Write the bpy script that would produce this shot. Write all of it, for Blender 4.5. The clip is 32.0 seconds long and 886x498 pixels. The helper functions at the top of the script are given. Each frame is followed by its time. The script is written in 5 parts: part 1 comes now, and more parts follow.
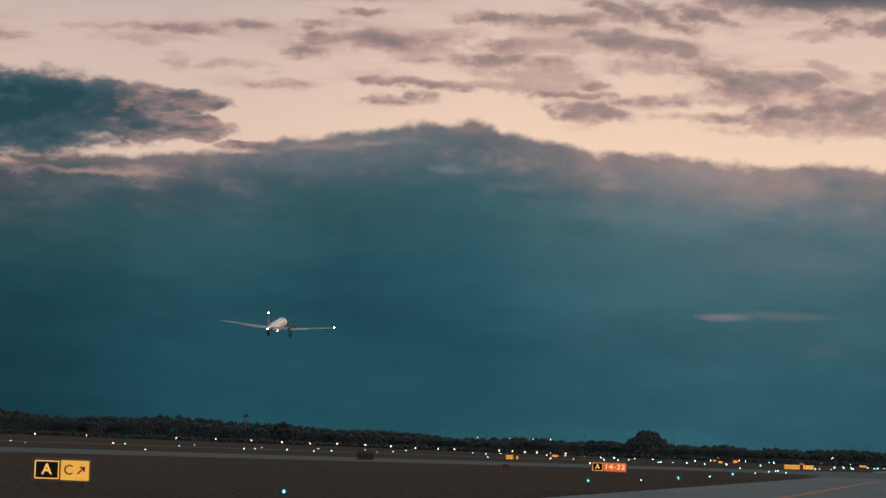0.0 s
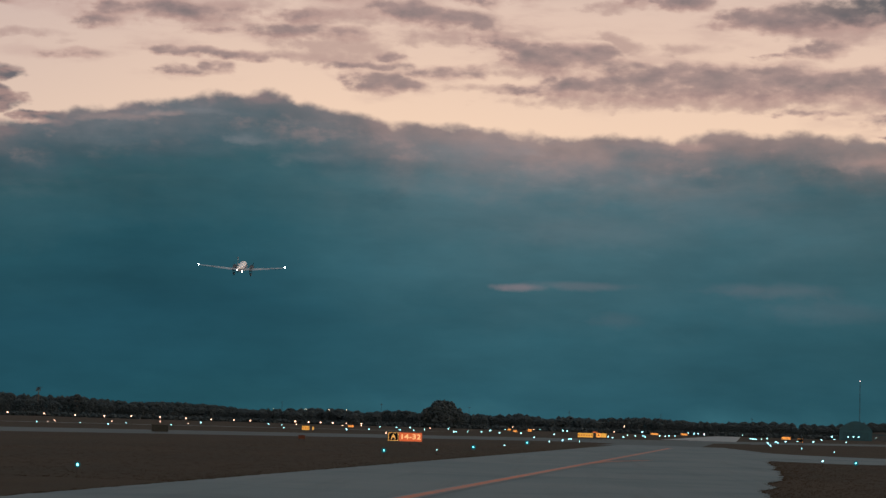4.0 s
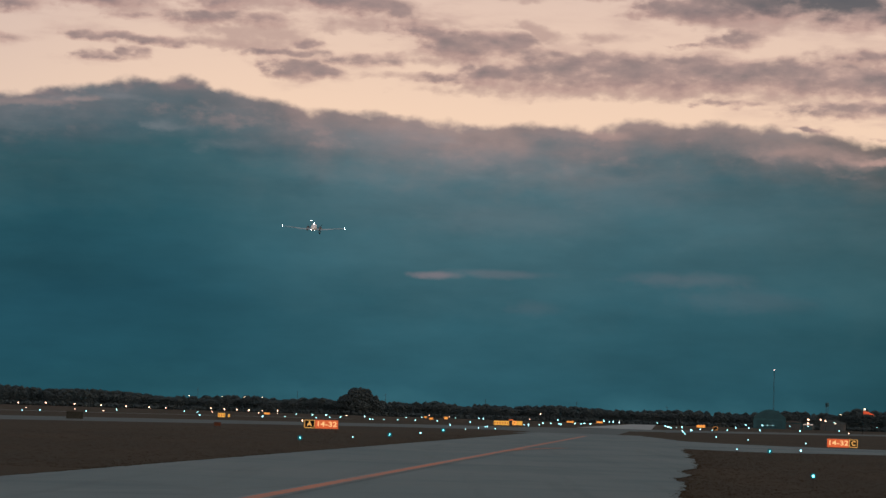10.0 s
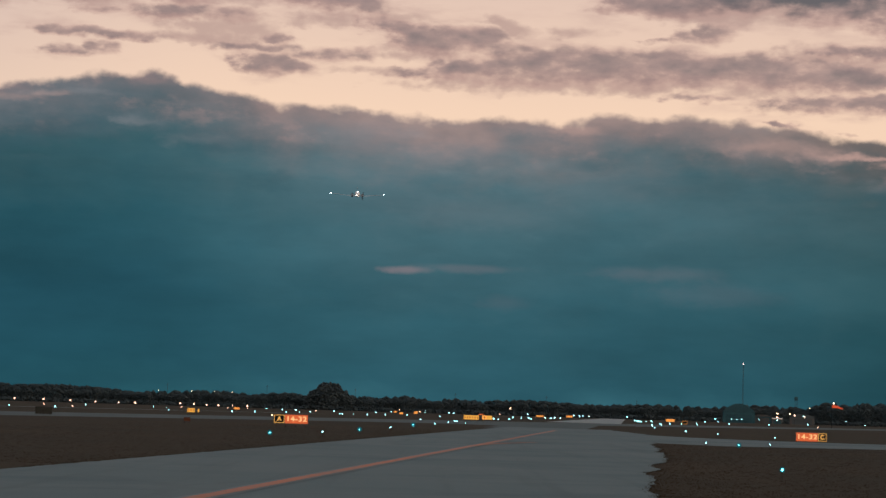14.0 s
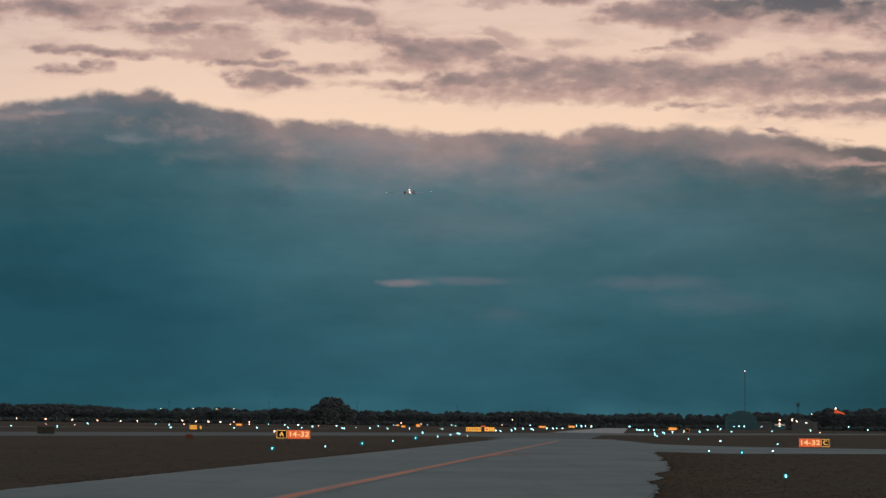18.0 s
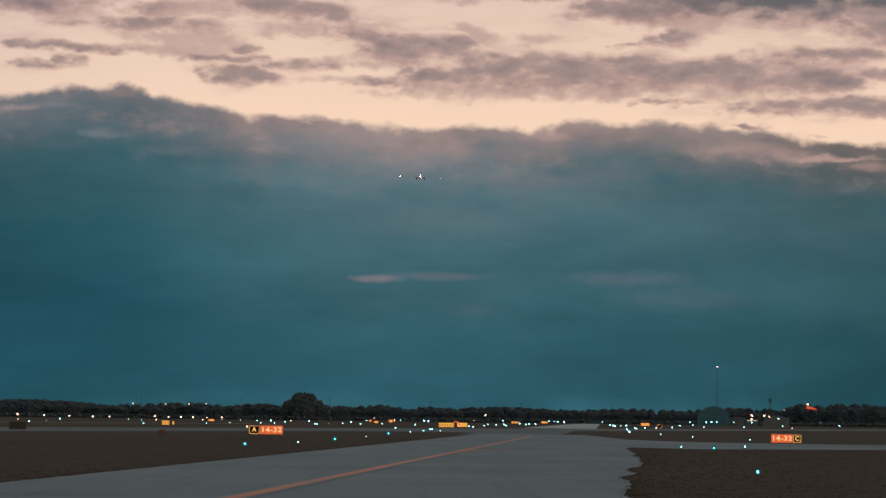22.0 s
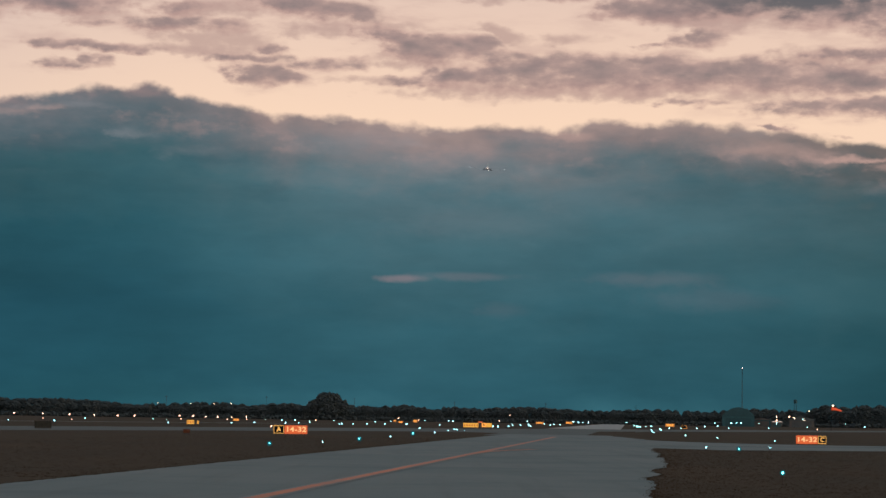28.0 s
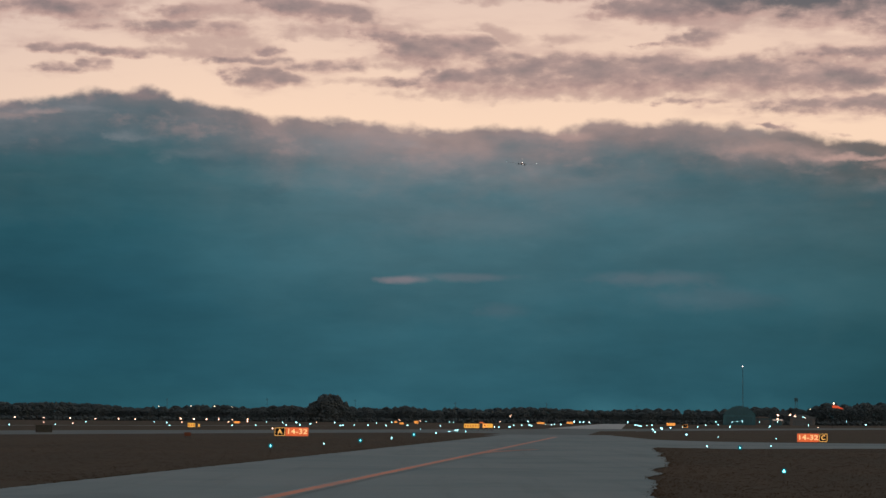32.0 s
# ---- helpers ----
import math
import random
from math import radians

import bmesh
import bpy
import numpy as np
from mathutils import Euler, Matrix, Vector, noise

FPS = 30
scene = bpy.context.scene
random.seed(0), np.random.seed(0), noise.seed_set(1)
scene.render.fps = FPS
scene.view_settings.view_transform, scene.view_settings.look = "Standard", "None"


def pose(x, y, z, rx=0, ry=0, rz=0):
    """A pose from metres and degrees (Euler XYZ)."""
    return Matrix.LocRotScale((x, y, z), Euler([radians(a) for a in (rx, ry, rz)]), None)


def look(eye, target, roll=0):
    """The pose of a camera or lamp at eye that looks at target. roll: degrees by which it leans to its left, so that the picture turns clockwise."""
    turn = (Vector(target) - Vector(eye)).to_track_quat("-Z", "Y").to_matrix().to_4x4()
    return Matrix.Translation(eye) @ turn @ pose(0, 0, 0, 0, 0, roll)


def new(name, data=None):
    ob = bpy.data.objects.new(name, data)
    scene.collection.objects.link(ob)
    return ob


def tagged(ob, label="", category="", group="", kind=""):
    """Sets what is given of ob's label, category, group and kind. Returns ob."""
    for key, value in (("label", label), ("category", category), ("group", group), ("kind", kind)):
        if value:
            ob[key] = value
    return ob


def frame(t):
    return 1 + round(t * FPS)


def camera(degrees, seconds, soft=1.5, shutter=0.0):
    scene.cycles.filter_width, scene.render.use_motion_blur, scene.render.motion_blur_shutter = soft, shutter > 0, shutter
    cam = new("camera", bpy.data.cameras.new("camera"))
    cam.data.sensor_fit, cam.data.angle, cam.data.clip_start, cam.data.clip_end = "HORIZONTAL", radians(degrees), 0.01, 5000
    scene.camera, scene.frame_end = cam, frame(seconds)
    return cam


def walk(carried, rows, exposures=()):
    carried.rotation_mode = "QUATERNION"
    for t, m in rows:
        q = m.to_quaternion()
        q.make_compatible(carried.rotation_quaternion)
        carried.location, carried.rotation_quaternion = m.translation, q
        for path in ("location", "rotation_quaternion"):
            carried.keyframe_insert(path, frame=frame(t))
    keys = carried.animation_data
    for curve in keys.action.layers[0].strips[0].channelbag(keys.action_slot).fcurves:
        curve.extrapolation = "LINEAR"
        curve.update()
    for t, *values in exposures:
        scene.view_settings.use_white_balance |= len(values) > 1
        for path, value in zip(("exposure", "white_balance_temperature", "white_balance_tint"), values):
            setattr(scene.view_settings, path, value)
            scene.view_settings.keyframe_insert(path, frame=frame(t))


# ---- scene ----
EYE = (0.0, 0.0, 1.6)
cam = camera(22.18, 32.0, 1.5)
# seconds, heading to the right of +y, tilt up, lean
TURNS_A = [
    (0.0, -8.188, 5.035, 2.217), (0.5, -7.569, 4.830, 2.285), (1.0, -6.602, 4.810, 1.947), (1.5, -5.567, 4.747, 1.710),
    (2.0, -4.479, 4.693, 1.744), (2.5, -3.826, 4.690, 1.817), (4.5, -2.835, 4.384, 1.747), (5.0, -2.602, 4.326, 1.819),
    (5.5, -2.078, 4.271, 1.700), (6.0, -2.038, 4.203, 1.778), (6.5, -1.916, 4.155, 1.615), (7.0, -1.684, 4.220, 1.906),
    (7.5, -1.355, 4.186, 1.749), (8.0, -1.217, 4.148, 1.913), (8.5, -1.085, 4.116, 1.873), (9.0, -0.704, 4.111, 1.863),
    (9.5, -0.821, 4.161, 1.837), (10.0, -0.856, 4.220, 1.823), (10.5, -0.699, 4.338, 1.869), (11.0, -0.405, 4.386, 1.856)]
TURNS_B = [
    (11.5, -0.222, 4.376, 1.912), (12.0, -0.220, 4.339, 1.761), (12.5, 0.026, 4.205, 1.831), (13.0, -0.045, 4.143, 1.798),
    (13.5, -0.149, 4.118, 1.736), (14.0, -0.083, 4.107, 1.724), (14.5, -0.031, 4.219, 1.749), (15.0, -0.105, 4.431, 1.393),
    (15.5, -0.036, 4.521, 1.182), (17.5, -0.222, 4.404, 1.018), (18.0, -0.068, 4.423, 0.667), (18.5, 0.024, 4.313, 0.706),
    (19.0, 0.050, 4.175, 0.245), (19.5, 0.187, 4.209, 0.400), (20.0, 0.269, 4.235, 0.518), (20.5, 0.318, 4.245, 0.517)]
TURNS_C = [
    (21.0, 0.403, 4.268, 0.614), (21.5, 0.497, 4.294, 0.672), (22.0, 0.620, 4.319, 0.698), (22.5, 0.322, 4.333, 1.128),
    (23.0, 0.429, 4.364, 0.955), (23.5, 0.559, 4.425, 1.124), (24.0, 0.687, 4.477, 0.951), (24.5, 0.298, 4.511, 0.916),
    (25.0, 0.369, 4.537, 0.949), (25.5, 0.220, 4.532, 0.912), (27.5, -0.010, 4.303, 0.852), (28.0, -0.011, 4.315, 0.863),
    (28.5, -0.113, 4.465, 0.709), (29.0, -0.149, 4.568, 0.619), (29.5, -0.138, 4.590, 0.615), (30.0, -0.136, 4.608, 0.763),
    (30.5, -0.128, 4.630, 0.493), (31.0, -0.083, 4.626, 0.545), (31.5, -0.053, 4.382, 0.404), (32.0, 0.000, 4.339, 0.400)]


def aim(az, el, lean):
    a, e = radians(az), radians(el)
    way = Vector((math.sin(a) * math.cos(e), math.cos(a) * math.cos(e), math.sin(e)))
    return look(EYE, Vector(EYE) + way * 100.0, lean)


walk(cam, [(t, aim(a, e, r)) for t, a, e, r in TURNS_A + TURNS_B + TURNS_C], [(0.0, -0.07), (6.0, -0.07), (12.0, -0.04), (20.0, -0.02), (32.0, 0.03)])


# ---- world: dusk sky with a cloud bank over the horizon and broken cloud above it ----
def lin(r, g, b):
    def one(c):
        c /= 255.0
        return c / 12.92 if c <= 0.04045 else ((c + 0.055) / 1.055) ** 2.4
    return (one(r), one(g), one(b), 1.0)


class Net:
    """Short forms for building a node tree."""

    def __init__(self, tree):
        self.tree, self.n, self.l = tree, tree.nodes, tree.links
        self.n.clear()

    def put(self, sock, v):
        if isinstance(v, bpy.types.NodeSocket):
            self.l.new(v, sock)
        elif v is not None:
            sock.default_value = v

    def m(self, op, a, b=None, c=None, clamp=False):
        n = self.n.new("ShaderNodeMath")
        n.operation, n.use_clamp = op, clamp
        for s, v in zip(n.inputs, (a, b, c)):
            self.put(s, v)
        return n.outputs[0]

    def v(self, op, a, b=None, out=0):
        n = self.n.new("ShaderNodeVectorMath")
        n.operation = op
        self.put(n.inputs[0], a)
        if b is not None:
            self.put(n.inputs[1], b)
        return n.outputs[out]

    def xyz(self, x, y, z=0.0):
        n = self.n.new("ShaderNodeCombineXYZ")
        for s, v in zip(n.inputs, (x, y, z)):
            self.put(s, v)
        return n.outputs[0]

    def noise(self, vec, scale, detail=4.0, rough=0.55, out="Fac"):
        n = self.n.new("ShaderNodeTexNoise")
        self.put(n.inputs["Vector"], vec)
        n.inputs["Scale"].default_value, n.inputs["Detail"].default_value, n.inputs["Roughness"].default_value = scale, detail, rough
        return n.outputs[out]

    def voronoi(self, vec, scale, feature="F1", out="Distance"):
        n = self.n.new("ShaderNodeTexVoronoi")
        n.feature = feature
        self.put(n.inputs["Vector"], vec)
        n.inputs["Scale"].default_value = scale
        return n.outputs[out]

    def step(self, x, lo, hi):
        n = self.n.new("ShaderNodeMapRange")
        n.interpolation_type = "SMOOTHSTEP"
        for s, v in zip(n.inputs[:5], (x, lo, hi, 0.0, 1.0)):
            self.put(s, v)
        return n.outputs[0]

    def span(self, x, lo, hi, a=0.0, b=1.0):
        n = self.n.new("ShaderNodeMapRange")
        for s, v in zip(n.inputs[:5], (x, lo, hi, a, b)):
            self.put(s, v)
        return n.outputs[0]

    def ramp(self, x, stops, mode="LINEAR"):
        n = self.n.new("ShaderNodeValToRGB")
        n.color_ramp.interpolation = mode
        e = n.color_ramp.elements
        while len(e) < len(stops):
            e.new(0.5)
        for el, (p, c) in zip(e, stops):
            el.position, el.color = p, c
        self.put(n.inputs[0], x)
        return n.outputs[0]

    def mix(self, f, a, b, mode="MIX"):
        n = self.n.new("ShaderNodeMix")
        n.data_type, n.blend_type = "RGBA", mode
        self.put(n.inputs[0], f)
        self.put(n.inputs[6], a)
        self.put(n.inputs[7], b)
        return n.outputs[2]


def grey(x):
    return (x, x, x, 1.0)


# clouds above the bank: heading, height, half width, half height, in degrees, and slope
CLOUDS_LOW = [
    (-10.03, 10.22, 1.36, 0.23, 0.011), (-8.32, 9.2, 1.15, 0.1, -0.039), (-9.59, 9.25, 0.86, 0.09, -0.039), (-6.63, 9.85, 1.36, 0.16, 0.011), (-9.58, 8.76, 0.57, 0.11, 0.011),
    (-8.94, 8.84, 0.26, 0.13, 0.011), (-3.48, 10.38, 1.65, 0.27, -0.089), (-2.32, 10.17, 0.57, 0.17, -0.189), (-4.82, 8.65, 0.6, 0.24, 0.011), (-4.17, 8.55, 0.57, 0.16, 0.011),
    (-4.54, 9.25, 0.29, 0.09, 0.011), (-4.97, 9.03, 0.64, 0.09, 0.011), (-3.1, 8.97, 1, 0.13, 0.011), (-1.59, 9.65, 0.6, 0.23, -0.189), (-0.65, 9.38, 1.07, 0.32, -0.089),
    (0.43, 9.4, 0.86, 0.32, -0.139), (1.3, 9.18, 1.07, 0.16, 0.011), (-0.86, 8.57, 0.64, 0.1, 0.011), (0.23, 8.67, 0.93, 0.21, 0.061)]
CLOUDS_EAST = [
    (2.03, 8.78, 1.72, 0.41, 0.011), (3.76, 8.79, 1.72, 0.41, 0.011), (5.63, 8.79, 1.86, 0.39, -0.009), (7.34, 8.8, 1.58, 0.35, 0.011), (8.76, 8.71, 1.36, 0.33, -0.019),
    (9.89, 8.58, 1, 0.35, 0.011), (10.59, 8.48, 0.57, 0.24, 0.011), (9.89, 7.99, 1.65, 0.19, 0.031), (11.43, 7.86, 1.58, 0.2, -0.039), (5.91, 9.58, 0.4, 0.14, 0.011),
    (6.56, 9.69, 0.6, 0.19, 0.061), (5.12, 9.5, 0.34, 0.06, 0.011), (9.75, 9.26, 0.69, 0.11, 0.011), (11.08, 9.17, 0.86, 0.17, 0.011), (11.57, 8.74, 0.86, 0.14, 0.011),
    (6.35, 8.06, 0.79, 0.07, 0.011), (8.41, 7.39, 0.4, 0.07, -0.189), (3.47, 9.1, 1.29, 0.11, 0.011), (5.34, 9.1, 0.86, 0.1, 0.011)]
CLOUDS_TOP = [
    (5.33, 10.38, 1.22, 0.28, 0.011), (6.91, 10.49, 1.72, 0.32, 0.011), (8.62, 10.65, 1.72, 0.31, 0.011), (9.89, 10.41, 1.58, 0.43, 0.011), (11.23, 10.18, 1.15, 0.58, -0.239),
    (12.27, 10.05, 1.15, 0.66, 0.011), (-6, 10.88, 0.89, 0.2, 0.011), (-7.22, 10.92, 0.64, 0.13, 0.011), (-4.93, 10.91, 0.57, 0.17, 0.011), (-4.07, 11.21, 0.79, 0.23, -0.289),
    (-2.91, 11.07, 0.86, 0.2, -0.389), (-1.76, 11.1, 0.86, 0.24, -0.289), (-0.89, 11.53, 1.29, 0.26, 0.011), (0.56, 11.48, 1.58, 0.32, 0.011), (2.01, 11.49, 1.72, 0.29, 0.011),
    (3.45, 11.64, 2.15, 0.29, 0.011), (1.72, 10.97, 0.43, 0.2, 0.011), (2.88, 10.86, 0.79, 0.23, 0.011)]
CLOUDS_WEST = [
    (-13.52, 10.43, 1, 0.14, 0.039), (-14.67, 10.34, 1.29, 0.1, 0.039), (-11.58, 10.57, 0.57, 0.11, 0.039), (-11.49, 10.2, 0.72, 0.2, 0.039), (-11.62, 9.91, 0.57, 0.14, 0.039),
    (-9.01, 9.79, 0.64, 0.09, 0.039), (-12.45, 9.07, 0.74, 0.1, 0.039), (-19.32, 9.76, 0.43, 0.06, 0.039), (-7, 10.24, 0.86, 0.11, 0.039), (-10.65, 10.92, 0.57, 0.07, 0.039),
    (-20.43, 9.79, 1.29, 0.13, 0.039), (-21.69, 9.97, 1.72, 0.17, 0.039), (-10.83, 11.5, 1.72, 0.2, 0.039)]
WISPS = [
    (-9.04, 9.94, 0.86, 0.13, 0.061), (-5.91, 9.59, 1.36, 0.37, 0.011), (-6.21, 10.25, 1.58, 0.2, 0.011), (-6.61, 9.21, 1.58, 0.13, 0.011), (-3.18, 9.82, 1.07, 0.14, 0.011),
    (-3.69, 9.67, 0.64, 0.1, 0.011), (-1.45, 9.9, 0.86, 0.09, 0.011), (-2.16, 8.56, 0.69, 0.1, 0.011), (-1.01, 9.05, 1, 0.14, 0.011), (1.44, 9.72, 0.54, 0.2, -0.289),
    (2.96, 9.67, 0.64, 0.14, 0.011), (3.62, 8.34, 3.72, 0.21, 0.011), (7.63, 8.27, 1.86, 0.17, 0.011), (0.59, 8.4, 1.15, 0.17, 0.011), (9.19, 9.16, 0.79, 0.26, 0.011),
    (10.73, 8.94, 0.64, 0.34, 0.011), (7.06, 10.11, 1.58, 0.26, 0.011), (4.33, 10.29, 0.57, 0.11, 0.011), (9.75, 7.18, 0.23, 0.06, 0.011)]
WISPS_WEST = [
    (-13.69, 9.49, 0.72, 0.1, 0.039), (-12.9, 9.32, 0.37, 0.07, 0.039), (-15.2, 9.43, 0.36, 0.17, 0.039), (-9.62, 10.39, 2.01, 0.14, 0.039), (-7.61, 10.9, 0.64, 0.13, 0.039),
    (-5.23, 9.44, 0.86, 0.29, 0.039), (1.17, 10.7, 0.57, 0.14, 0.039), (-16.81, 10.25, 1.15, 0.09, 0.039), (-16.08, 9.97, 0.86, 0.11, 0.039)]
HEAVY = [
    (-19.08, 7.92, 3.29, 1.17, 0.039), (-16.7, 8.21, 1.58, 0.74, 0.039), (-18.26, 8.47, 2.44, 0.46, -0.061), (-21.55, 7.61, 2.86, 1.36, 0.039), (-15, 8.45, 1.07, 0.32, 0.039),
    (-14.62, 7.79, 1.07, 0.32, 0.039), (-15.83, 7.77, 1.29, 0.5, 0.039), (-13.24, 7.43, 0.86, 0.13, 0.039)]
# upper edge of the bank: heading as a share of -24 to 16 degrees, height in tens of degrees
BANK_TOP = [
    (0.0794, 0.694), (0.135, 0.694), (0.23, 0.715), (0.2691, 0.738), (0.2975, 0.77), (0.3548, 0.799), (0.3715, 0.812), (0.3997, 0.824),
    (0.4156, 0.827), (0.4567, 0.785), (0.471, 0.782), (0.4818, 0.766), (0.4962, 0.757), (0.5177, 0.763), (0.5393, 0.758), (0.5573, 0.746),
    (0.5934, 0.737), (0.6222, 0.738), (0.6402, 0.744), (0.6691, 0.731), (0.6817, 0.739), (0.6942, 0.761), (0.7104, 0.763), (0.7265, 0.75),
    (0.7587, 0.758), (0.7765, 0.748), (0.8084, 0.736), (0.8331, 0.718), (0.8472, 0.704), (0.8612, 0.71), (0.8884, 0.692)]
# pale patches in the bank: heading, height, half width, half height, strength
PALE = [
    (-7.85, 7.10, 0.72, 0.14, 0.24), (-9.97, 7.62, 0.6, 0.09, 0.3), (-9.13, 7.74, 0.6, 0.07, 0.2), (-6.56, 6.66, 0.86, 0.17, 0.15), (-0.84, 6.99, 0.5, 0.09, 0.22),
    (3.2, 7.17, 0.57, 0.14, 0.35), (7.91, 6.85, 1.5, 0.22, 0.38), (10.7, 6.64, 1.1, 0.08, 0.75), (9.3, 6.65, 1.0, 0.2, 0.35), (11.42, 6.43, 0.72, 0.15, 0.4),
    (3.49, 5.88, 1.72, 0.57, 0.1), (0.61, 6.43, 2.15, 0.43, 0.16)]
PALE_LOW = [
    (-1.05, 3.55, 0.72, 0.09, 0.42), (0.5, 3.62, 1.29, 0.11, 0.16), (1.51, 2.79, 0.6, 0.2, 0.06), (5.36, 3.61, 1.58, 0.2, 0.12), (6.79, 3.11, 1.58, 0.32, 0.07),
    (10.79, 5.87, 0.57, 0.14, 0.1), (0.63, 5, 2.15, 0.43, 0.1), (-2.85, 6.96, 1.29, 0.36, 0.2)]
PALE_WEST = [
    (-15.23, 7.33, 1.07, 0.16, 0.9), (-13.59, 7.33, 0.79, 0.09, 1), (-18.47, 7, 1, 0.1, 0.75), (-19.43, 6.73, 0.43, 0.09, 0.95), (-16.9, 6.56, 1.86, 0.09, 0.5),
    (-10.22, 7.62, 0.7, 0.1, 0.15), (-8.2, 7.02, 0.5, 0.10, 0.18), (-11.52, 7.52, 1.1, 0.11, 0.26), (-16.05, 6.69, 0.86, 0.14, 0.4)]


def build_world():
    w = bpy.data.worlds.new("dusk_sky")
    scene.world = w
    w.use_nodes = True
    k = Net(w.node_tree)
    co = k.n.new("ShaderNodeTexCoord").outputs["Generated"]
    sep = k.n.new("ShaderNodeSeparateXYZ")
    k.l.new(k.v("NORMALIZE", co), sep.inputs[0])
    x, y, z = sep.outputs
    az = k.m("MULTIPLY", k.m("ARCTAN2", x, y), 57.29578)
    el = k.m("MULTIPLY", k.m("ARCSINE", z), 57.29578)
    wide = k.xyz(k.m("MULTIPLY", az, 0.5), el, 0.0)
    # unevenness at three sizes, drawn out sideways as wind draws out cloud
    ruf = k.m("SUBTRACT", k.noise(wide, 0.8, 5.0, 0.5), 0.5)
    ruf2 = k.m("SUBTRACT", k.noise(k.v("ADD", wide, (7.3, 2.1, 4.0)), 2.0, 5.0, 0.5), 0.5)
    ruf3 = k.m("SUBTRACT", k.noise(k.xyz(k.m("MULTIPLY", az, 0.55), el, 8.0), 5.0, 4.0, 0.5), 0.5)
    fine = k.noise(k.xyz(k.m("MULTIPLY", az, 0.22), el, 3.0), 2.2, 6.0, 0.55)

    # open sky, paler and warmer towards the bank, greyer to the west of it
    sky = k.ramp(k.span(el, 5.0, 35.0), [
        (0.0, lin(246, 209, 179)), (0.085, lin(245, 208, 181)), (0.18, lin(227, 194, 176)), (0.36, lin(160, 160, 162)), (1.0, lin(128, 148, 154))])
    cool = k.mix(1.0, sky, (0.80, 0.82, 0.90, 1.0), "MULTIPLY")
    sky = k.mix(k.step(az, -5.0, -17.0), sky, cool)
    air = k.n.new("ShaderNodeTexSky")
    air.sky_type, air.sun_disc, air.sun_elevation, air.sun_rotation = "NISHITA", False, radians(7.0), radians(115.0)
    sky = k.mix(0.02, sky, air.outputs[0])

    # broken cloud, its edges teased apart
    push = k.m("SUBTRACT", k.noise(k.xyz(k.m("MULTIPLY", az, 0.5), el, 15.0), 1.6, 4.0, 0.5), 0.5)
    lift = k.m("SUBTRACT", k.noise(k.xyz(k.m("MULTIPLY", az, 0.6), el, 21.0), 2.2, 4.0, 0.5), 0.5)
    px = k.m("ADD", az, k.m("ADD", k.m("MULTIPLY", push, 1.9), k.m("MULTIPLY", ruf3, 0.8)))
    py = k.m("ADD", el, k.m("ADD", k.m("MULTIPLY", lift, 0.42), k.m("MULTIPLY", ruf3, 0.10)))

    def heap(shapes, soft, rise=0.0):
        """How deep inside the nearest of the clouds: 1 in the middle, 0 at its rim."""
        near = None
        for a, e, hw, hh, slope in shapes:
            dx = k.m("MULTIPLY_ADD", px, 1.0 / hw, -a / hw)
            dy = k.m("MULTIPLY_ADD", py, 1.0 / hh, (rise - e) / hh)
            if slope:
                dy = k.m("MULTIPLY_ADD", dx, -slope * hw / hh, dy)
            d = k.m("MULTIPLY_ADD", dx, dx, k.m("MULTIPLY", dy, dy))
            # small clouds have relatively softer edges
            thin = min(1.0, max(0.5, hh / 0.24))
            d = k.m("MULTIPLY_ADD", d, thin, 1.0 - thin)
            near = d if near is None else k.m("SMOOTH_MIN", near, d, soft)
        return k.m("SUBTRACT", 1.0, near)

    tease = k.m("ADD", k.m("MULTIPLY", ruf2, 2.6), k.m("ADD", k.m("MULTIPLY", ruf3, 1.5), k.m("MULTIPLY", ruf, 0.6)))
    clouds = CLOUDS_LOW + CLOUDS_EAST + CLOUDS_TOP + CLOUDS_WEST
    solid = heap(clouds, 0.6)
    above = heap(clouds, 0.6, 0.13)
    under = k.step(k.m("SUBTRACT", above, solid), -0.3, 0.7)
    body = k.m("ADD", solid, tease)
    streak = k.noise(k.xyz(k.m("MULTIPLY", az, 0.30), el, 12.0), 3.0, 5.0, 0.55)
    # thin veils trailing round the clouds
    veil = k.m("MULTIPLY", k.step(fine, 0.42, 0.66), k.m("ADD", k.m("MULTIPLY", k.step(el, 8.9, 10.2), 0.14), k.m("MULTIPLY", k.step(solid, -5.0, 0.2), 0.40)))
    sky = k.mix(veil, sky, lin(192, 160, 152))
    wisp = k.m("ADD", heap(WISPS + WISPS_WEST, 0.5), k.m("MULTIPLY", tease, 1.3))
    sky = k.mix(k.m("MULTIPLY", k.step(wisp, -1.1, 1.1), 0.66), sky, lin(176, 146, 140))
    # the sky goes on with the same cloud over the rest of the dome
    rest = k.noise(k.xyz(k.m("MULTIPLY", az, 0.10), k.m("MULTIPLY", el, 0.22), 9.0), 1.0, 6.0, 0.6)
    over = k.m("MULTIPLY", k.step(rest, 0.45, 0.62), k.step(el, 11.6, 13.0))
    aside = k.m("MULTIPLY", k.step(rest, 0.48, 0.62), k.step(k.m("ABSOLUTE", az), 21.0, 28.0))
    cover = k.m("MAXIMUM", k.step(body, k.span(under, 0.0, 1.0, -1.0, -1.5), k.span(under, 0.0, 1.0, 0.6, 1.0)), k.m("MAXIMUM", over, aside))
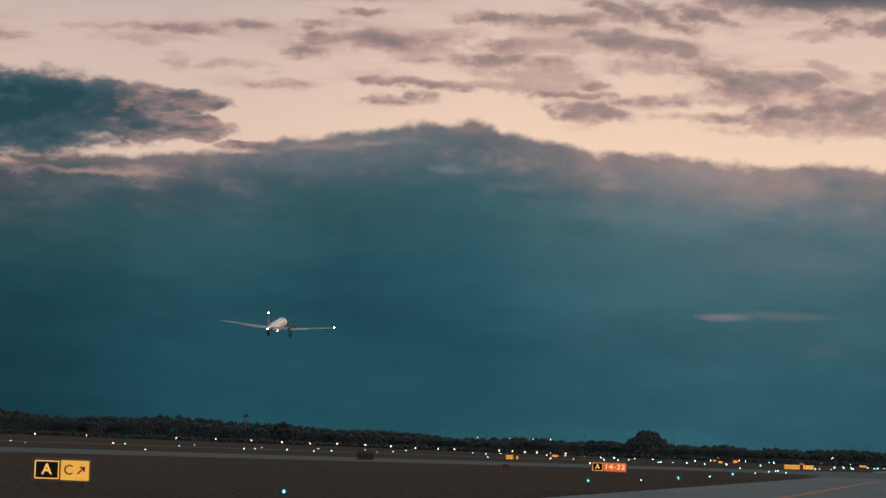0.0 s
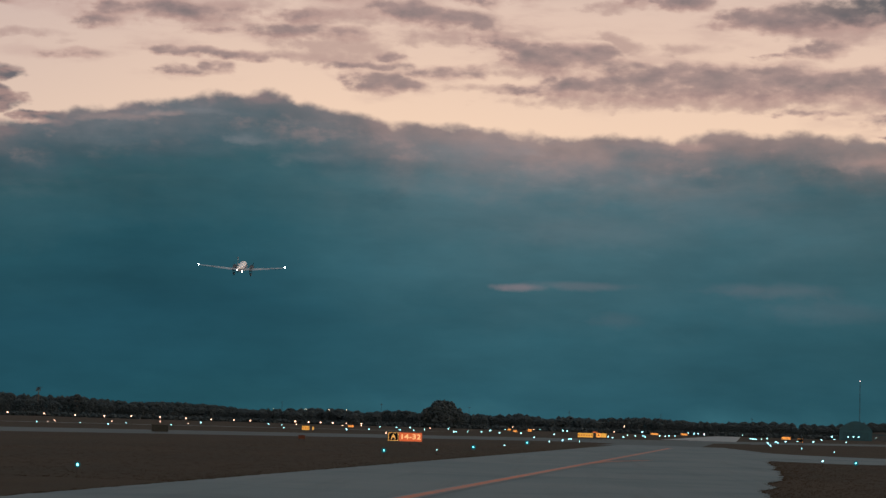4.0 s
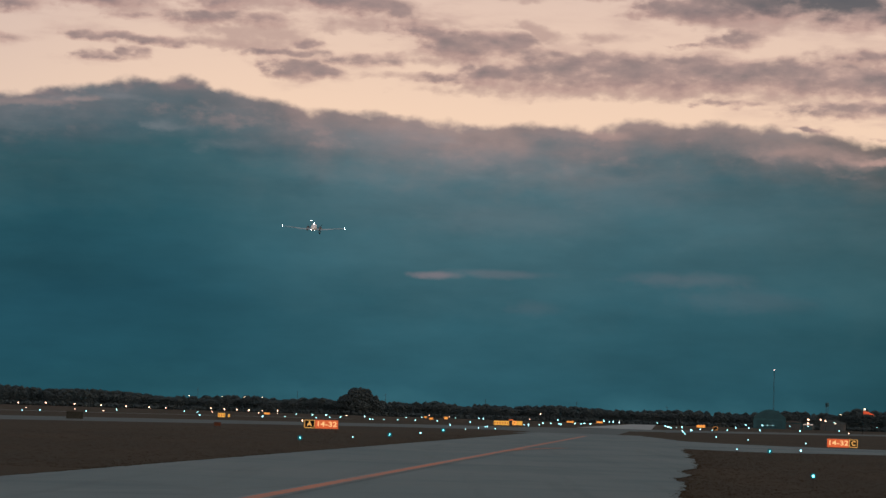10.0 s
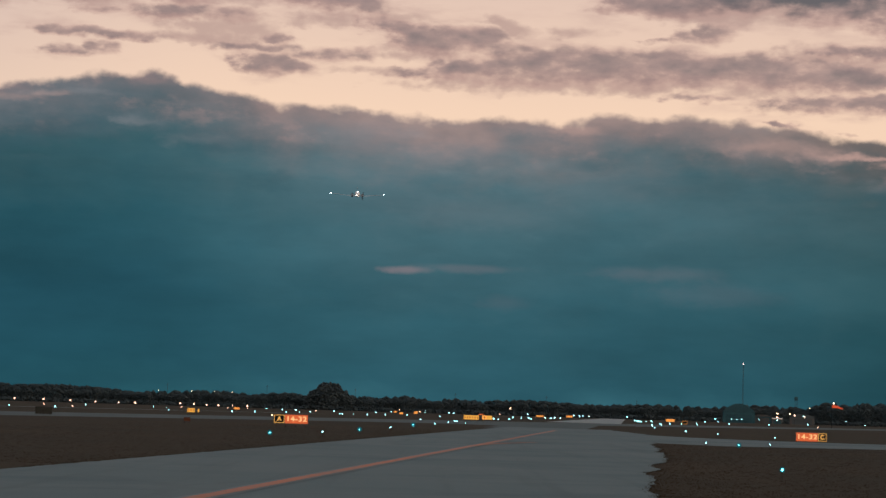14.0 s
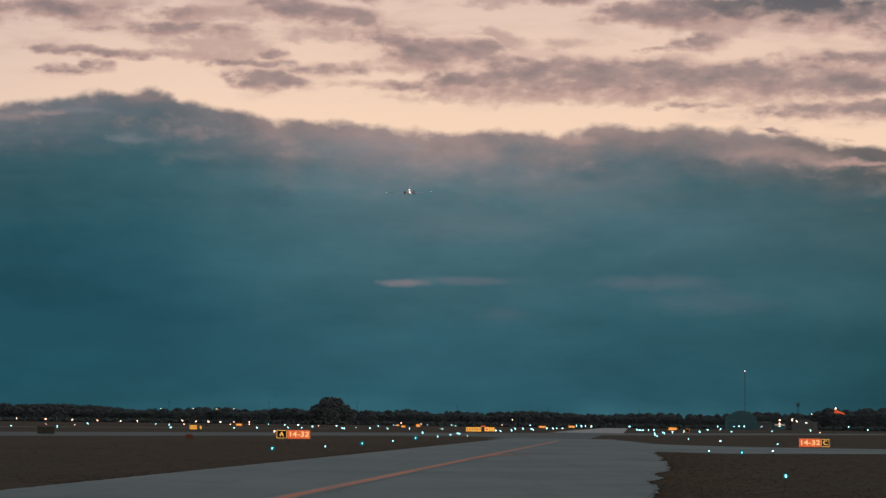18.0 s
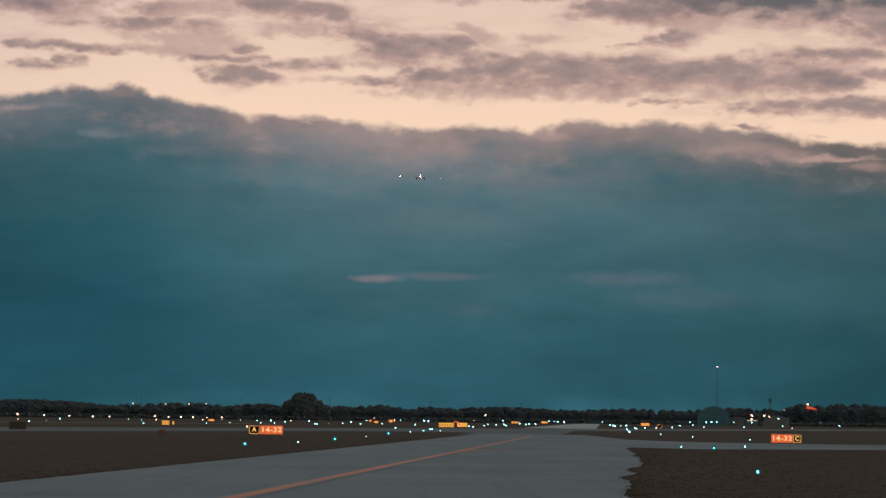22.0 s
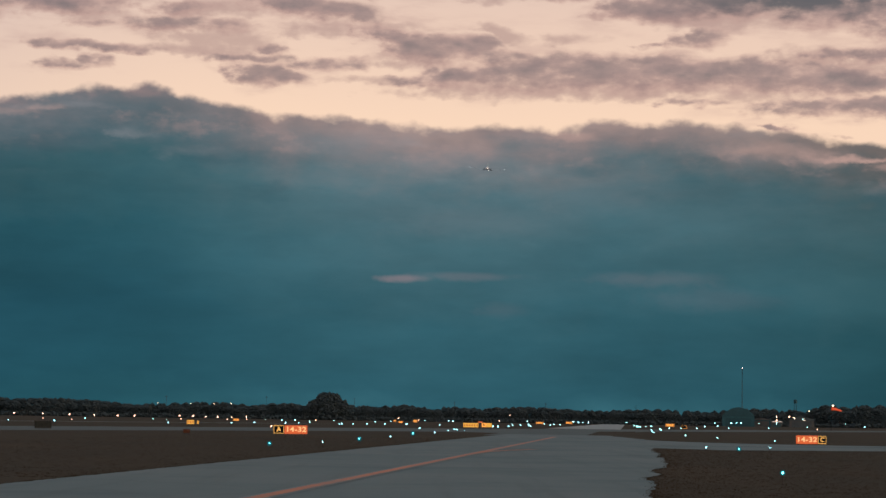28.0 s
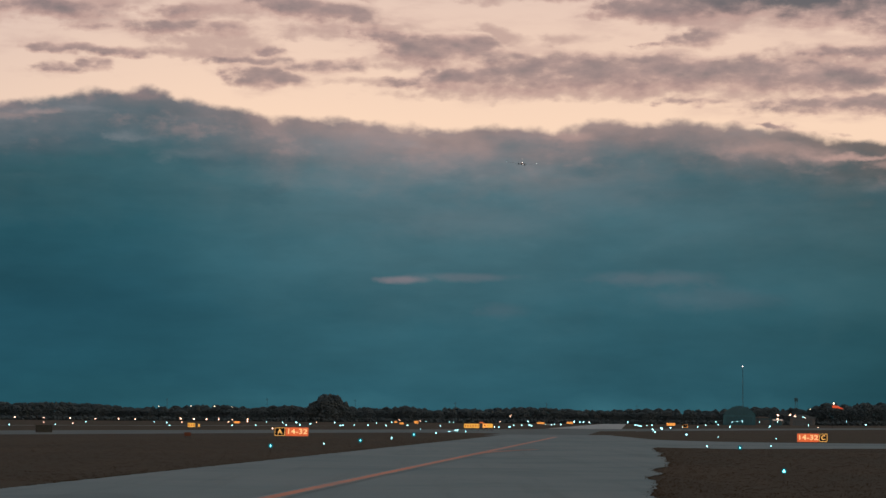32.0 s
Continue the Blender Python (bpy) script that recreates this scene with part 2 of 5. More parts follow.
    puff = k.ramp(k.span(k.m("ADD", k.m("MULTIPLY", body, 0.75), k.m("MULTIPLY", ruf2, 0.8)), -0.2, 1.2), [
        (0.0, lin(196, 163, 153)), (0.35, lin(170, 144, 139)), (0.7, lin(150, 130, 129)), (1.0, lin(130, 118, 119))])
    puff = k.mix(k.m("MULTIPLY", k.step(streak, 0.56, 0.36), 0.25), puff, lin(118, 109, 112))
    puff = k.mix(k.m("MULTIPLY", k.step(streak, 0.50, 0.70), 0.28), puff, lin(192, 160, 152))
    puff = k.mix(k.m("MULTIPLY", under, 0.5), puff, lin(186, 150, 142))
    # greyer to the upper east and overhead
    high = k.m("MAXIMUM", k.m("MULTIPLY", k.step(k.m("ADD", el, k.m("MULTIPLY", ruf2, 1.2)), 10.15, 10.6), k.step(az, 4.5, 8.0)), k.m("MULTIPLY", k.step(el, 11.0, 11.6), k.step(az, -1.77, 0.73)))
    puff = k.mix(k.m("MULTIPLY", high, 0.9), puff, lin(70, 81, 90))
    sky = k.mix(k.m("MULTIPLY", cover, 0.92), sky, puff)
    # the heavy cloud to the west, its fringe lit from below
    dark = k.m("ADD", heap(HEAVY, 0.35), k.m("MULTIPLY", tease, 0.55))
    rim = k.ramp(k.span(dark, -0.2, 1.0), [(0.0, lin(170, 142, 138)), (0.3, lin(112, 108, 113)), (0.6, lin(70, 92, 100)), (1.0, lin(42, 74, 84))])
    lit = k.step(k.m("ADD", az, k.m("ADD", k.m("MULTIPLY", ruf2, 6.0), k.m("MULTIPLY", ruf3, 3.0))), -17.4, -14.4)
    rim = k.mix(k.m("MULTIPLY", lit, 0.85), rim, k.mix(k.step(streak, 0.36, 0.62), lin(116, 110, 114), lin(178, 146, 139)))
    sky = k.mix(k.step(dark, -0.35, 0.4), sky, rim)

    # the bank
    edge = k.ramp(k.span(az, -24.0, 16.0), [(p, grey(h)) for p, h in BANK_TOP])
    knob = k.m("SUBTRACT", k.noise(k.xyz(k.m("MULTIPLY", az, 0.8), el, 31.0), 1.9, 3.0, 0.5), 0.5)
    fray = k.m("ADD", k.m("MULTIPLY", knob, 0.50), k.m("MULTIPLY", ruf3, 0.09))
    depth = k.m("SUBTRACT", k.m("MULTIPLY_ADD", edge, 10.0, 0.03), k.m("SUBTRACT", el, fray))
    inner = k.m("ADD", k.m("ADD", depth, k.m("MULTIPLY", k.m("MULTIPLY", k.step(az, 1.0, 6.0), k.step(depth, 0.2, 0.7)), 0.15)), k.m("ADD", k.m("MULTIPLY", ruf, 1.6), k.m("MULTIPLY", ruf2, 0.7)))
    east = k.ramp(k.span(inner, 0.0, 8.0), [
        (0.0, lin(158, 138, 134)), (0.05, lin(142, 128, 127)), (0.10, lin(120, 119, 122)), (0.155, lin(97, 112, 118)), (0.23, lin(79, 108, 117)), (0.40, lin(66, 102, 112)),
        (0.65, lin(50, 93, 105)), (0.86, lin(45, 90, 103)), (1.0, lin(55, 103, 115))])
    west = k.ramp(k.span(inner, 0.0, 8.0), [
        (0.0, lin(134, 120, 122)), (0.04, lin(104, 108, 114)), (0.12, lin(76, 97, 106)), (0.22, lin(58, 94, 103)), (0.42, lin(41, 84, 96)),
        (0.65, lin(36, 79, 93)), (0.86, lin(34, 77, 90)), (1.0, lin(37, 82, 94))])
    bank = k.mix(k.step(az, -9.0, -1.0), west, east)
    # lens vignette put into the bank's colour at both sides, over a darker west
    bank = k.mix(1.0, bank, k.ramp(k.span(az, -24.0, 16.0), [
        (0.0, (0.40, 0.50, 0.52, 1.0)), (0.13, (0.62, 0.68, 0.68, 1.0)), (0.26, (0.94, 0.97, 0.97, 1.0)), (0.33, (0.94, 0.97, 0.97, 1.0)), (0.39, (1.01, 1.02, 1.01, 1.0)), (0.45, (1.04, 1.04, 1.03, 1.0)), (0.55, (1.02, 1.02, 1.02, 1.0)), (0.7, (1.0, 1.0, 1.0, 1.0)), (0.80, (0.84, 0.86, 0.85, 1.0)),
        (0.88, (0.62, 0.69, 0.67, 1.0)), (1.0, (0.58, 0.66, 0.64, 1.0))]), "MULTIPLY")
    drift = k.noise(k.xyz(k.m("MULTIPLY", az, 0.12), k.m("MULTIPLY", el, 0.42), 5.0), 1.3, 7.0, 0.58)
    bank = k.mix(1.0, bank, k.ramp(drift, [(0.28, grey(0.80)), (0.5, grey(0.99)), (0.72, grey(1.18))]), "MULTIPLY")
    fold = k.noise(k.xyz(k.m("MULTIPLY", az, 0.30), k.m("MULTIPLY", el, 0.85), 6.0), 1.0, 7.0, 0.6)
    bank = k.mix(k.m("MULTIPLY", k.m("MULTIPLY", k.step(fold, 0.47, 0.70), k.step(depth, 2.8, 0.4)), 0.36), bank, lin(124, 126, 131))
    bank = k.mix(k.m("MULTIPLY", k.m("MULTIPLY", k.step(fold, 0.50, 0.32), k.m("MULTIPLY", k.step(depth, 0.5, 1.5), k.step(depth, 5.0, 2.0))), 0.38), bank, lin(52, 88, 99))
    glim = k.m("MULTIPLY", k.m("MULTIPLY", k.step(depth, 0.1, 0.5), k.step(depth, 1.5, 0.6)), k.step(k.noise(k.v("ADD", wide, (1.7, 9.0, 2.0)), 1.5, 6.0, 0.6), 0.50, 0.72))
    bank = k.mix(k.m("MULTIPLY", glim, 0.4), bank, lin(172, 144, 140))
    calm = k.xyz(k.m("ADD", az, k.m("MULTIPLY", ruf3, 0.5)), k.m("ADD", el, k.m("MULTIPLY", ruf3, 0.05)))
    bent = k.xyz(px, py)
    for a, e, hw, hh, s in PALE + PALE_LOW + PALE_WEST:
        q = k.v("MULTIPLY", k.v("SUBTRACT", bent if e > 5 else calm, (a, e, 0.0)), (1.0 / hw, 1.0 / hh, 0.0))
        f = k.step(k.m("SUBTRACT", k.v("LENGTH", q, out=1), k.m("MULTIPLY", tease, 0.5)), 1.45, 0.1)
        bank = k.mix(k.m("MULTIPLY", f, s), bank, (lin(196, 160, 150) if s > 0.25 else lin(150, 147, 151)) if e > 4.5 else lin(160, 136, 140))
    # behind the viewer the evening sky is open and brighter
    rear = k.step(k.m("ABSOLUTE", az), 40.0, 110.0)
    glow = k.mix(1.0, sky, k.ramp(k.span(el, 0.0, 90.0), [(0.0, (2.7, 2.7, 2.6, 1.0)), (0.35, (2.0, 2.05, 2.05, 1.0)), (1.0, (1.0, 1.0, 1.0, 1.0))]), "MULTIPLY")
    sky = k.mix(k.step(depth, -0.08, 0.16), sky, bank)
    sky = k.mix(rear, sky, glow)
    sky = k.mix(k.step(el, 0.0, -1.5), sky, lin(50, 60, 62))
    back = k.n.new("ShaderNodeBackground")
    k.l.new(sky, back.inputs[0])
    back.inputs[1].default_value = 1.0
    k.l.new(back.outputs[0], k.n.new("ShaderNodeOutputWorld").inputs[0])


build_world()

# the last of the sun, low behind the camera and to its right
sun = new("sun", bpy.data.lights.new("sun", "SUN"))
sun.data.energy, sun.data.angle, sun.data.color = 0.9, radians(14.0), (1.0, 0.82, 0.75)
sun.matrix_basis = look((0, 0, 50), (math.sin(radians(295)) * 100, math.cos(radians(295)) * 100, 50 - 100 * math.tan(radians(7.0))))


# ---- materials ----
def stuff(name, rough=0.8, metal=0.0, spec=0.3):
    m = bpy.data.materials.new(name)
    m.use_nodes = True
    k = Net(m.node_tree)
    b = k.n.new("ShaderNodeBsdfPrincipled")
    b.inputs["Roughness"].default_value, b.inputs["Metallic"].default_value = rough, metal
    b.inputs["Specular IOR Level"].default_value = spec
    k.l.new(b.outputs[0], k.n.new("ShaderNodeOutputMaterial").inputs[0])
    return m, k, b


def bumped(k, b, height, strength, dist):
    n = k.n.new("ShaderNodeBump")
    n.inputs["Strength"].default_value, n.inputs["Distance"].default_value = strength, dist
    k.put(n.inputs["Height"], height)
    k.l.new(n.outputs[0], b.inputs["Normal"])


def painted(name, colour, rough=0.5, metal=0.0, wear=0.15, scale=3.0, spec=0.4):
    """Paint or metal with slight unevenness."""
    m, k, b = stuff(name, rough, metal, spec)
    co = k.n.new("ShaderNodeTexCoord").outputs["Object"]
    f = k.noise(co, scale, 6.0, 0.6)
    dark = tuple(c * (1.0 - wear * 2.0) for c in colour[:3]) + (1.0,)
    k.l.new(k.mix(k.step(f, 0.35, 0.7), dark, colour), b.inputs["Base Color"])
    k.put(b.inputs["Roughness"], k.span(f, 0.3, 0.7, rough * 0.85, min(1.0, rough * 1.15)))
    return m


def glowing(name, colour, strength, uneven=0.0):
    m, k, b = stuff(name, 0.4)
    b.inputs["Base Color"].default_value = (0.03, 0.03, 0.03, 1.0)
    if uneven:
        co = k.n.new("ShaderNodeTexCoord").outputs["Object"]
        f = k.noise(co, 2.2, 3.0)
        k.l.new(k.mix(f, tuple(c * (1.0 - uneven) for c in colour[:3]) + (1.0,), colour), b.inputs["Emission Color"])
    else:
        b.inputs["Emission Color"].default_value = colour
    b.inputs["Emission Strength"].default_value = strength
    return m


def grass_material():
    m, k, b = stuff("dry_grass", 0.95, 0.0, 0.1)
    co = k.n.new("ShaderNodeTexCoord").outputs["Object"]
    big = k.noise(co, 0.035, 5.0, 0.6)
    mid = k.noise(k.v("ADD", co, (40.0, 9.0, 0.0)), 0.45, 6.0, 0.65)
    small = k.noise(co, 9.0, 4.0, 0.7)
    col = k.mix(k.step(big, 0.3, 0.7), (0.030, 0.0225, 0.0135, 1.0), (0.043, 0.029, 0.017, 1.0))
    col = k.mix(k.m("MULTIPLY", k.step(mid, 0.45, 0.75), 0.55), col, (0.045, 0.040, 0.027, 1.0))
    patch = k.noise(k.v("MULTIPLY", co, (0.30, 0.05, 0.0)), 1.0, 5.0, 0.62)
    col = k.mix(k.m("MULTIPLY", k.step(patch, 0.48, 0.68), 0.5), col, (0.028, 0.026, 0.018, 1.0))
    col = k.mix(k.m("MULTIPLY", k.step(patch, 0.50, 0.33), 0.4), col, (0.054, 0.035, 0.019, 1.0))
    col = k.mix(k.span(small, 0.3, 0.7, 0.0, 0.5), col, (0.028, 0.023, 0.016, 1.0))
    k.l.new(col, b.inputs["Base Color"])
    bumped(k, b, k.m("ADD", k.m("MULTIPLY", small, 0.5), mid), 0.4, 0.09)
    return m


def pavement_material(name, base, tint, rough=0.85, spec=0.15):
    m, k, b = stuff(name, rough, 0.0, spec)
    co = k.n.new("ShaderNodeTexCoord").outputs["Object"]
    big = k.noise(co, 0.06, 5.0, 0.6)
    mid = k.noise(co, 0.7, 6.0, 0.65)
    grain = k.noise(co, 45.0, 3.0, 0.7)
    col = k.mix(k.step(big, 0.3, 0.72), base, tint)
    stain = k.m("MULTIPLY", k.step(mid, 0.55, 0.8), 0.2)
    blot = k.noise(k.v("ADD", co, (17.0, 5.0, 0.0)), 0.11, 4.0, 0.6)
    col = k.mix(k.m("MULTIPLY", k.step(blot, 0.48, 0.66), 0.65), col, (base[0] * 0.66, base[1] * 0.74, base[2] * 0.78, 1.0))
    col = k.mix(stain, col, tuple(c * 0.6 for c in base[:3]) + (1.0,))
    col = k.mix(k.span(grain, 0.3, 0.7, 0.0, 0.25), col, tuple(c * 0.7 for c in base[:3]) + (1.0,))
    # long faint streaks left by tyres
    wear = k.noise(k.v("MULTIPLY", co, (0.9, 0.03, 0.0)), 1.0, 5.0, 0.6)
    col = k.mix(k.m("MULTIPLY", k.step(wear, 0.5, 0.72), 0.35), col, tuple(c * 0.62 for c in base[:3]) + (1.0,))
    # thin sealed cracks
    web = k.voronoi(k.v("ADD", co, k.xyz(k.m("MULTIPLY", mid, 3.0), k.m("MULTIPLY", big, 5.0))), 0.09, "DISTANCE_TO_EDGE")
    col = k.mix(k.m("MULTIPLY", k.step(web, 0.012, 0.004), 0.14), col, (0.06, 0.06, 0.06, 1.0))
    k.l.new(col, b.inputs["Base Color"])
    bumped(k, b, k.m("ADD", grain, mid), 0.25, 0.004)
    return m


def line_paint(name, colour):
    m, k, b = stuff(name, 0.75, 0.0, 0.2)
    co = k.n.new("ShaderNodeTexCoord").outputs["Object"]
    f = k.noise(co, 1.3, 6.0, 0.7)
    g = k.noise(co, 0.12, 3.0, 0.6)
    k.l.new(k.mix(k.m("MULTIPLY", k.step(k.m("ADD", f, k.m("MULTIPLY", g, 0.6)), 0.7, 1.05), 0.7), colour, (0.17, 0.15, 0.14, 1.0)), b.inputs["Base Color"])
    return m


def leaf_material(name, a, c):
    m, k, b = stuff(name, 0.85, 0.0, 0.15)
    isl = k.n.new("ShaderNodeNewGeometry").outputs["Random Per Island"]
    col = k.mix(isl, a, c)
    k.l.new(col, b.inputs["Base Color"])
    thin = k.n.new("ShaderNodeBsdfTranslucent")
    k.l.new(col, thin.inputs[0])
    both = k.n.new("ShaderNodeMixShader")
    both.inputs[0].default_value = 0.62
    k.l.new(b.outputs[0], both.inputs[1])
    k.l.new(thin.outputs[0], both.inputs[2])
    k.l.new(both.outputs[0], k.n["Material Output"].inputs[0])
    return m


def blue_halo():
    """See-through shell with a faint blue glow, standing for the bloom round a lamp."""
    m = bpy.data.materials.new("blue_halo_shell")
    m.use_nodes = True
    k = Net(m.node_tree)
    clear, glow, both = k.n.new("ShaderNodeBsdfTransparent"), k.n.new("ShaderNodeEmission"), k.n.new("ShaderNodeMixShader")
    clear.inputs[0].default_value = (0.75, 0.97, 1.0, 1.0)
    glow.inputs[0].default_value, glow.inputs[1].default_value = (0.02, 0.36, 0.44, 1.0), 0.45
    both.inputs[0].default_value = 0.4
    k.l.new(clear.outputs[0], both.inputs[1])
    k.l.new(glow.outputs[0], both.inputs[2])
    k.l.new(both.outputs[0], k.n.new("ShaderNodeOutputMaterial").inputs[0])
    return m


M_GRASS = grass_material()
M_BLADE = leaf_material("dry_blades", (0.040, 0.030, 0.020, 1.0), (0.054, 0.039, 0.025, 1.0))
M_TAXI = pavement_material("pale_asphalt", (0.104, 0.138, 0.143, 1.0), (0.136, 0.162, 0.163, 1.0))
M_CONC = pavement_material("pale_concrete", (0.235, 0.255, 0.255, 1.0), (0.29, 0.295, 0.285, 1.0))
M_RUN = pavement_material("dark_asphalt", (0.068, 0.089, 0.092, 1.0), (0.088, 0.104, 0.105, 1.0))
M_LINE = line_paint("faded_yellow_paint", (0.41, 0.150, 0.088, 1.0))
M_EDGE = line_paint("black_border_paint", (0.118, 0.152, 0.158, 1.0))
# leaf tones lifted and blued: the haze of the far air is in them
M_HAZED_LEAF = leaf_material("hazed_foliage", (0.074, 0.100, 0.110, 1.0), (0.086, 0.112, 0.120, 1.0))
M_BARK = painted("bark", (0.09, 0.075, 0.06, 1.0), 0.9)
M_STEEL = painted("galvanised_steel", (0.07, 0.085, 0.09, 1.0), 0.55, 0.5)
M_MASTING = painted("dark_mast_steel", (0.040, 0.060, 0.068, 1.0), 0.8, spec=0.1)
M_DARK = painted("black_enamel", (0.008, 0.010, 0.011, 1.0), 0.85, spec=0.08)
M_CABINET = painted("dull_olive_enamel", (0.024, 0.025, 0.021, 1.0), 0.8, spec=0.1)
M_STEM = painted("dusty_brown_paint", (0.035, 0.028, 0.021, 1.0), 0.9)
M_HOUSE = painted("dark_sign_housing", (0.05, 0.05, 0.05, 1.0), 0.6)
M_YELLOW = glowing("lit_yellow_panel", (1.0, 0.47, 0.055, 1.0), 0.92, 0.25)
M_RED = glowing("lit_red_panel", (0.92, 0.135, 0.022, 1.0), 0.85, 0.3)
M_AMBER = glowing("lit_yellow_letter", (1.0, 0.50, 0.11, 1.0), 1.0)
M_CREAM = glowing("lit_white_letter", (1.0, 0.58, 0.26, 1.0), 1.0)
M_INK = glowing("dull_amber_lettering", (0.75, 0.22, 0.02, 1.0), 0.6)
M_ORANGE = glowing("lit_orange_panel", (1.0, 0.37, 0.06, 1.0), 1.3, 0.25)
M_BLUE = glowing("blue_lens", (0.30, 0.95, 1.0, 1.0), 7.0)
M_PALE = glowing("pale_blue_lens", (0.36, 0.88, 1.0, 1.0), 7.5)
M_WARM = glowing("warm_lens", (1.0, 0.50, 0.33, 1.0), 7.0)
M_LAMP = glowing("white_lamp_lens", (1.0, 0.70, 0.48, 1.0), 5.0)
M_WING_LAMP = glowing("wing_lamp_glass", (0.85, 0.97, 1.0, 1.0), 13.0)
M_BEACON = glowing("beacon_glass", (1.0, 0.93, 0.86, 1.0), 40.0)
M_STRIPE = painted("dull_red_stripe", (0.30, 0.085, 0.06, 1.0), 0.4)
M_TAIL_LAMP = glowing("tail_lamp_glass", (1.0, 0.86, 0.76, 1.0), 14.0)
M_SKIN = painted("white_aircraft_paint", (0.78, 0.74, 0.74, 1.0), 0.35, 0.0, 0.06, 1.2)
M_WINGSKIN = painted("bare_aluminium", (0.44, 0.51, 0.54, 1.0), 0.38, 0.95, 0.08, 0.8)
M_COWL = painted("dark_cowling", (0.035, 0.035, 0.038, 1.0), 0.4)
M_TYRE = painted("tyre_rubber", (0.025, 0.025, 0.026, 1.0), 0.85)
M_GLASS = painted("dark_window_glass", (0.02, 0.025, 0.03, 1.0), 0.1)
M_CLADDING = painted("blue_metal_cladding", (0.024, 0.072, 0.088, 1.0), 0.7, 0.0, 0.1, 0.4, 0.1)
M_ROOF = painted("grey_metal_roof", (0.022, 0.062, 0.076, 1.0), 0.7, 0.0, 0.1, 0.3, 0.1)
M_MAST = glowing("mast_lamp_glass", (1.0, 0.70, 0.66, 1.0), 3.0)
M_CANOPY = glowing("lit_canopy", (1.0, 0.80, 0.70, 1.0), 0.55)
M_HALO = blue_halo()
M_DULL = painted("dull_orange_paint", (0.085, 0.030, 0.016, 1.0), 0.8, spec=0.1)
M_SOCK = glowing("lit_orange_fabric", (0.95, 0.10, 0.02, 1.0), 0.75, 0.3)
M_WHITEWALL = painted("pale_cladding", (0.052, 0.066, 0.072, 1.0), 0.7, 0.0, 0.1, 0.5, 0.1)


# ---- mesh helpers ----
def mesh_of(name, bm, material, smooth=False):
    me = bpy.data.meshes.new(name)
    bm.to_mesh(me)
    bm.free()
    me.materials.append(material)
    if smooth:
        for p in me.polygons:
            p.use_smooth = True
    return me


def part(name, bm, material, parent, label="", at=None, smooth=False):
    ob = new(name, mesh_of(name, bm, material, smooth))
    ob.parent = parent
    if at is not None:
        ob.matrix_basis = at
    if label:
        tagged(ob, label)
    return ob


def box(bm, cx, cy, cz, sx, sy, sz, bevel=0.0):
    r = bmesh.ops.create_cube(bm, size=1.0, matrix=Matrix.Translation((cx, cy, cz)) @ Matrix.Diagonal((sx, sy, sz, 1.0)))
    if bevel:
        es = list({e for v in r["verts"] for e in v.link_edges})
        bmesh.ops.bevel(bm, geom=es, offset=bevel, segments=2, affect="EDGES")
    return bm


def tube(bm, a, b, ra, rb, seg=10):
    a, b = Vector(a), Vector(b)
    turn = (b - a).to_track_quat("Z", "Y").to_matrix().to_4x4()
    bmesh.ops.create_cone(bm, cap_ends=True, segments=seg, radius1=ra, radius2=rb, depth=(b - a).length,
                          matrix=Matrix.Translation((a + b) / 2) @ turn)
    return bm


def rings(bm, sections, seg=20, close=True):
    """Loft of elliptical sections: each (y, z, half width, half height)."""
    loops = []
    for y, z, a, b in sections:
        loops.append([bm.verts.new((a * math.cos(2 * math.pi * i / seg), y, z + b * math.sin(2 * math.pi * i / seg))) for i in range(seg)])
    for p, q in zip(loops, loops[1:]):
        for i in range(seg):
            j = (i + 1) % seg
            bm.faces.new((p[i], p[j], q[j], q[i]))
    if close:
        bm.faces.new(loops[0][::-1])
        bm.faces.new(loops[-1])
    bmesh.ops.recalc_face_normals(bm, faces=bm.faces)
    return bm


def letters(text, size, depth=0.008, bold=0.022):
    cu = bpy.data.curves.new("writing", "FONT")
    cu.offset, cu.space_character = size * bold, 1.06
    cu.body, cu.size, cu.extrude, cu.align_x, cu.align_y = text, size, depth, "CENTER", "CENTER"
    ob = bpy.data.objects.new("writing", cu)
    scene.collection.objects.link(ob)
    bpy.context.view_layer.update()
    me = bpy.data.meshes.new_from_object(ob.evaluated_get(bpy.context.evaluated_depsgraph_get()))
    bpy.data.objects.remove(ob)
    bpy.data.curves.remove(cu)
    bm = bmesh.new()
    bm.from_mesh(me)
    bpy.data.meshes.remove(me)
    return bm


# ---- ground and pavements ----
def sheet(name, points, z, material, label):
    bm = bmesh.new()
    bm.faces.new([bm.verts.new((x, y, z)) for x, y in points])
    bmesh.ops.recalc_face_normals(bm, faces=bm.faces)
    if bm.faces[0].normal.z < 0 if bm.faces.ensure_lookup_table() is None else False:
        bmesh.ops.reverse_faces(bm, faces=bm.faces)
    return tagged(new(name, mesh_of(name, bm, material)), label, name.split("_")[0], "", "structure")


def build_ground():
    bm = bmesh.new()
    box(bm, 0, 1500, -0.5, 14000, 14000, 1.0)
    tagged(new("ground", mesh_of("ground", bm, M_GRASS)), "flat airfield of dry brown grass at dusk", "ground", "", "structure")


A_DIR = Vector((math.sin(radians(4.7)), math.cos(radians(4.7))))
A_FOOT = Vector((9.7, 206.0))
R_DIR = Vector((0.385, 0.923))
C_DIR = Vector((math.sin(radians(57.0)), math.cos(radians(57.0))))
C_FOOT = Vector((22.0, 151.0))


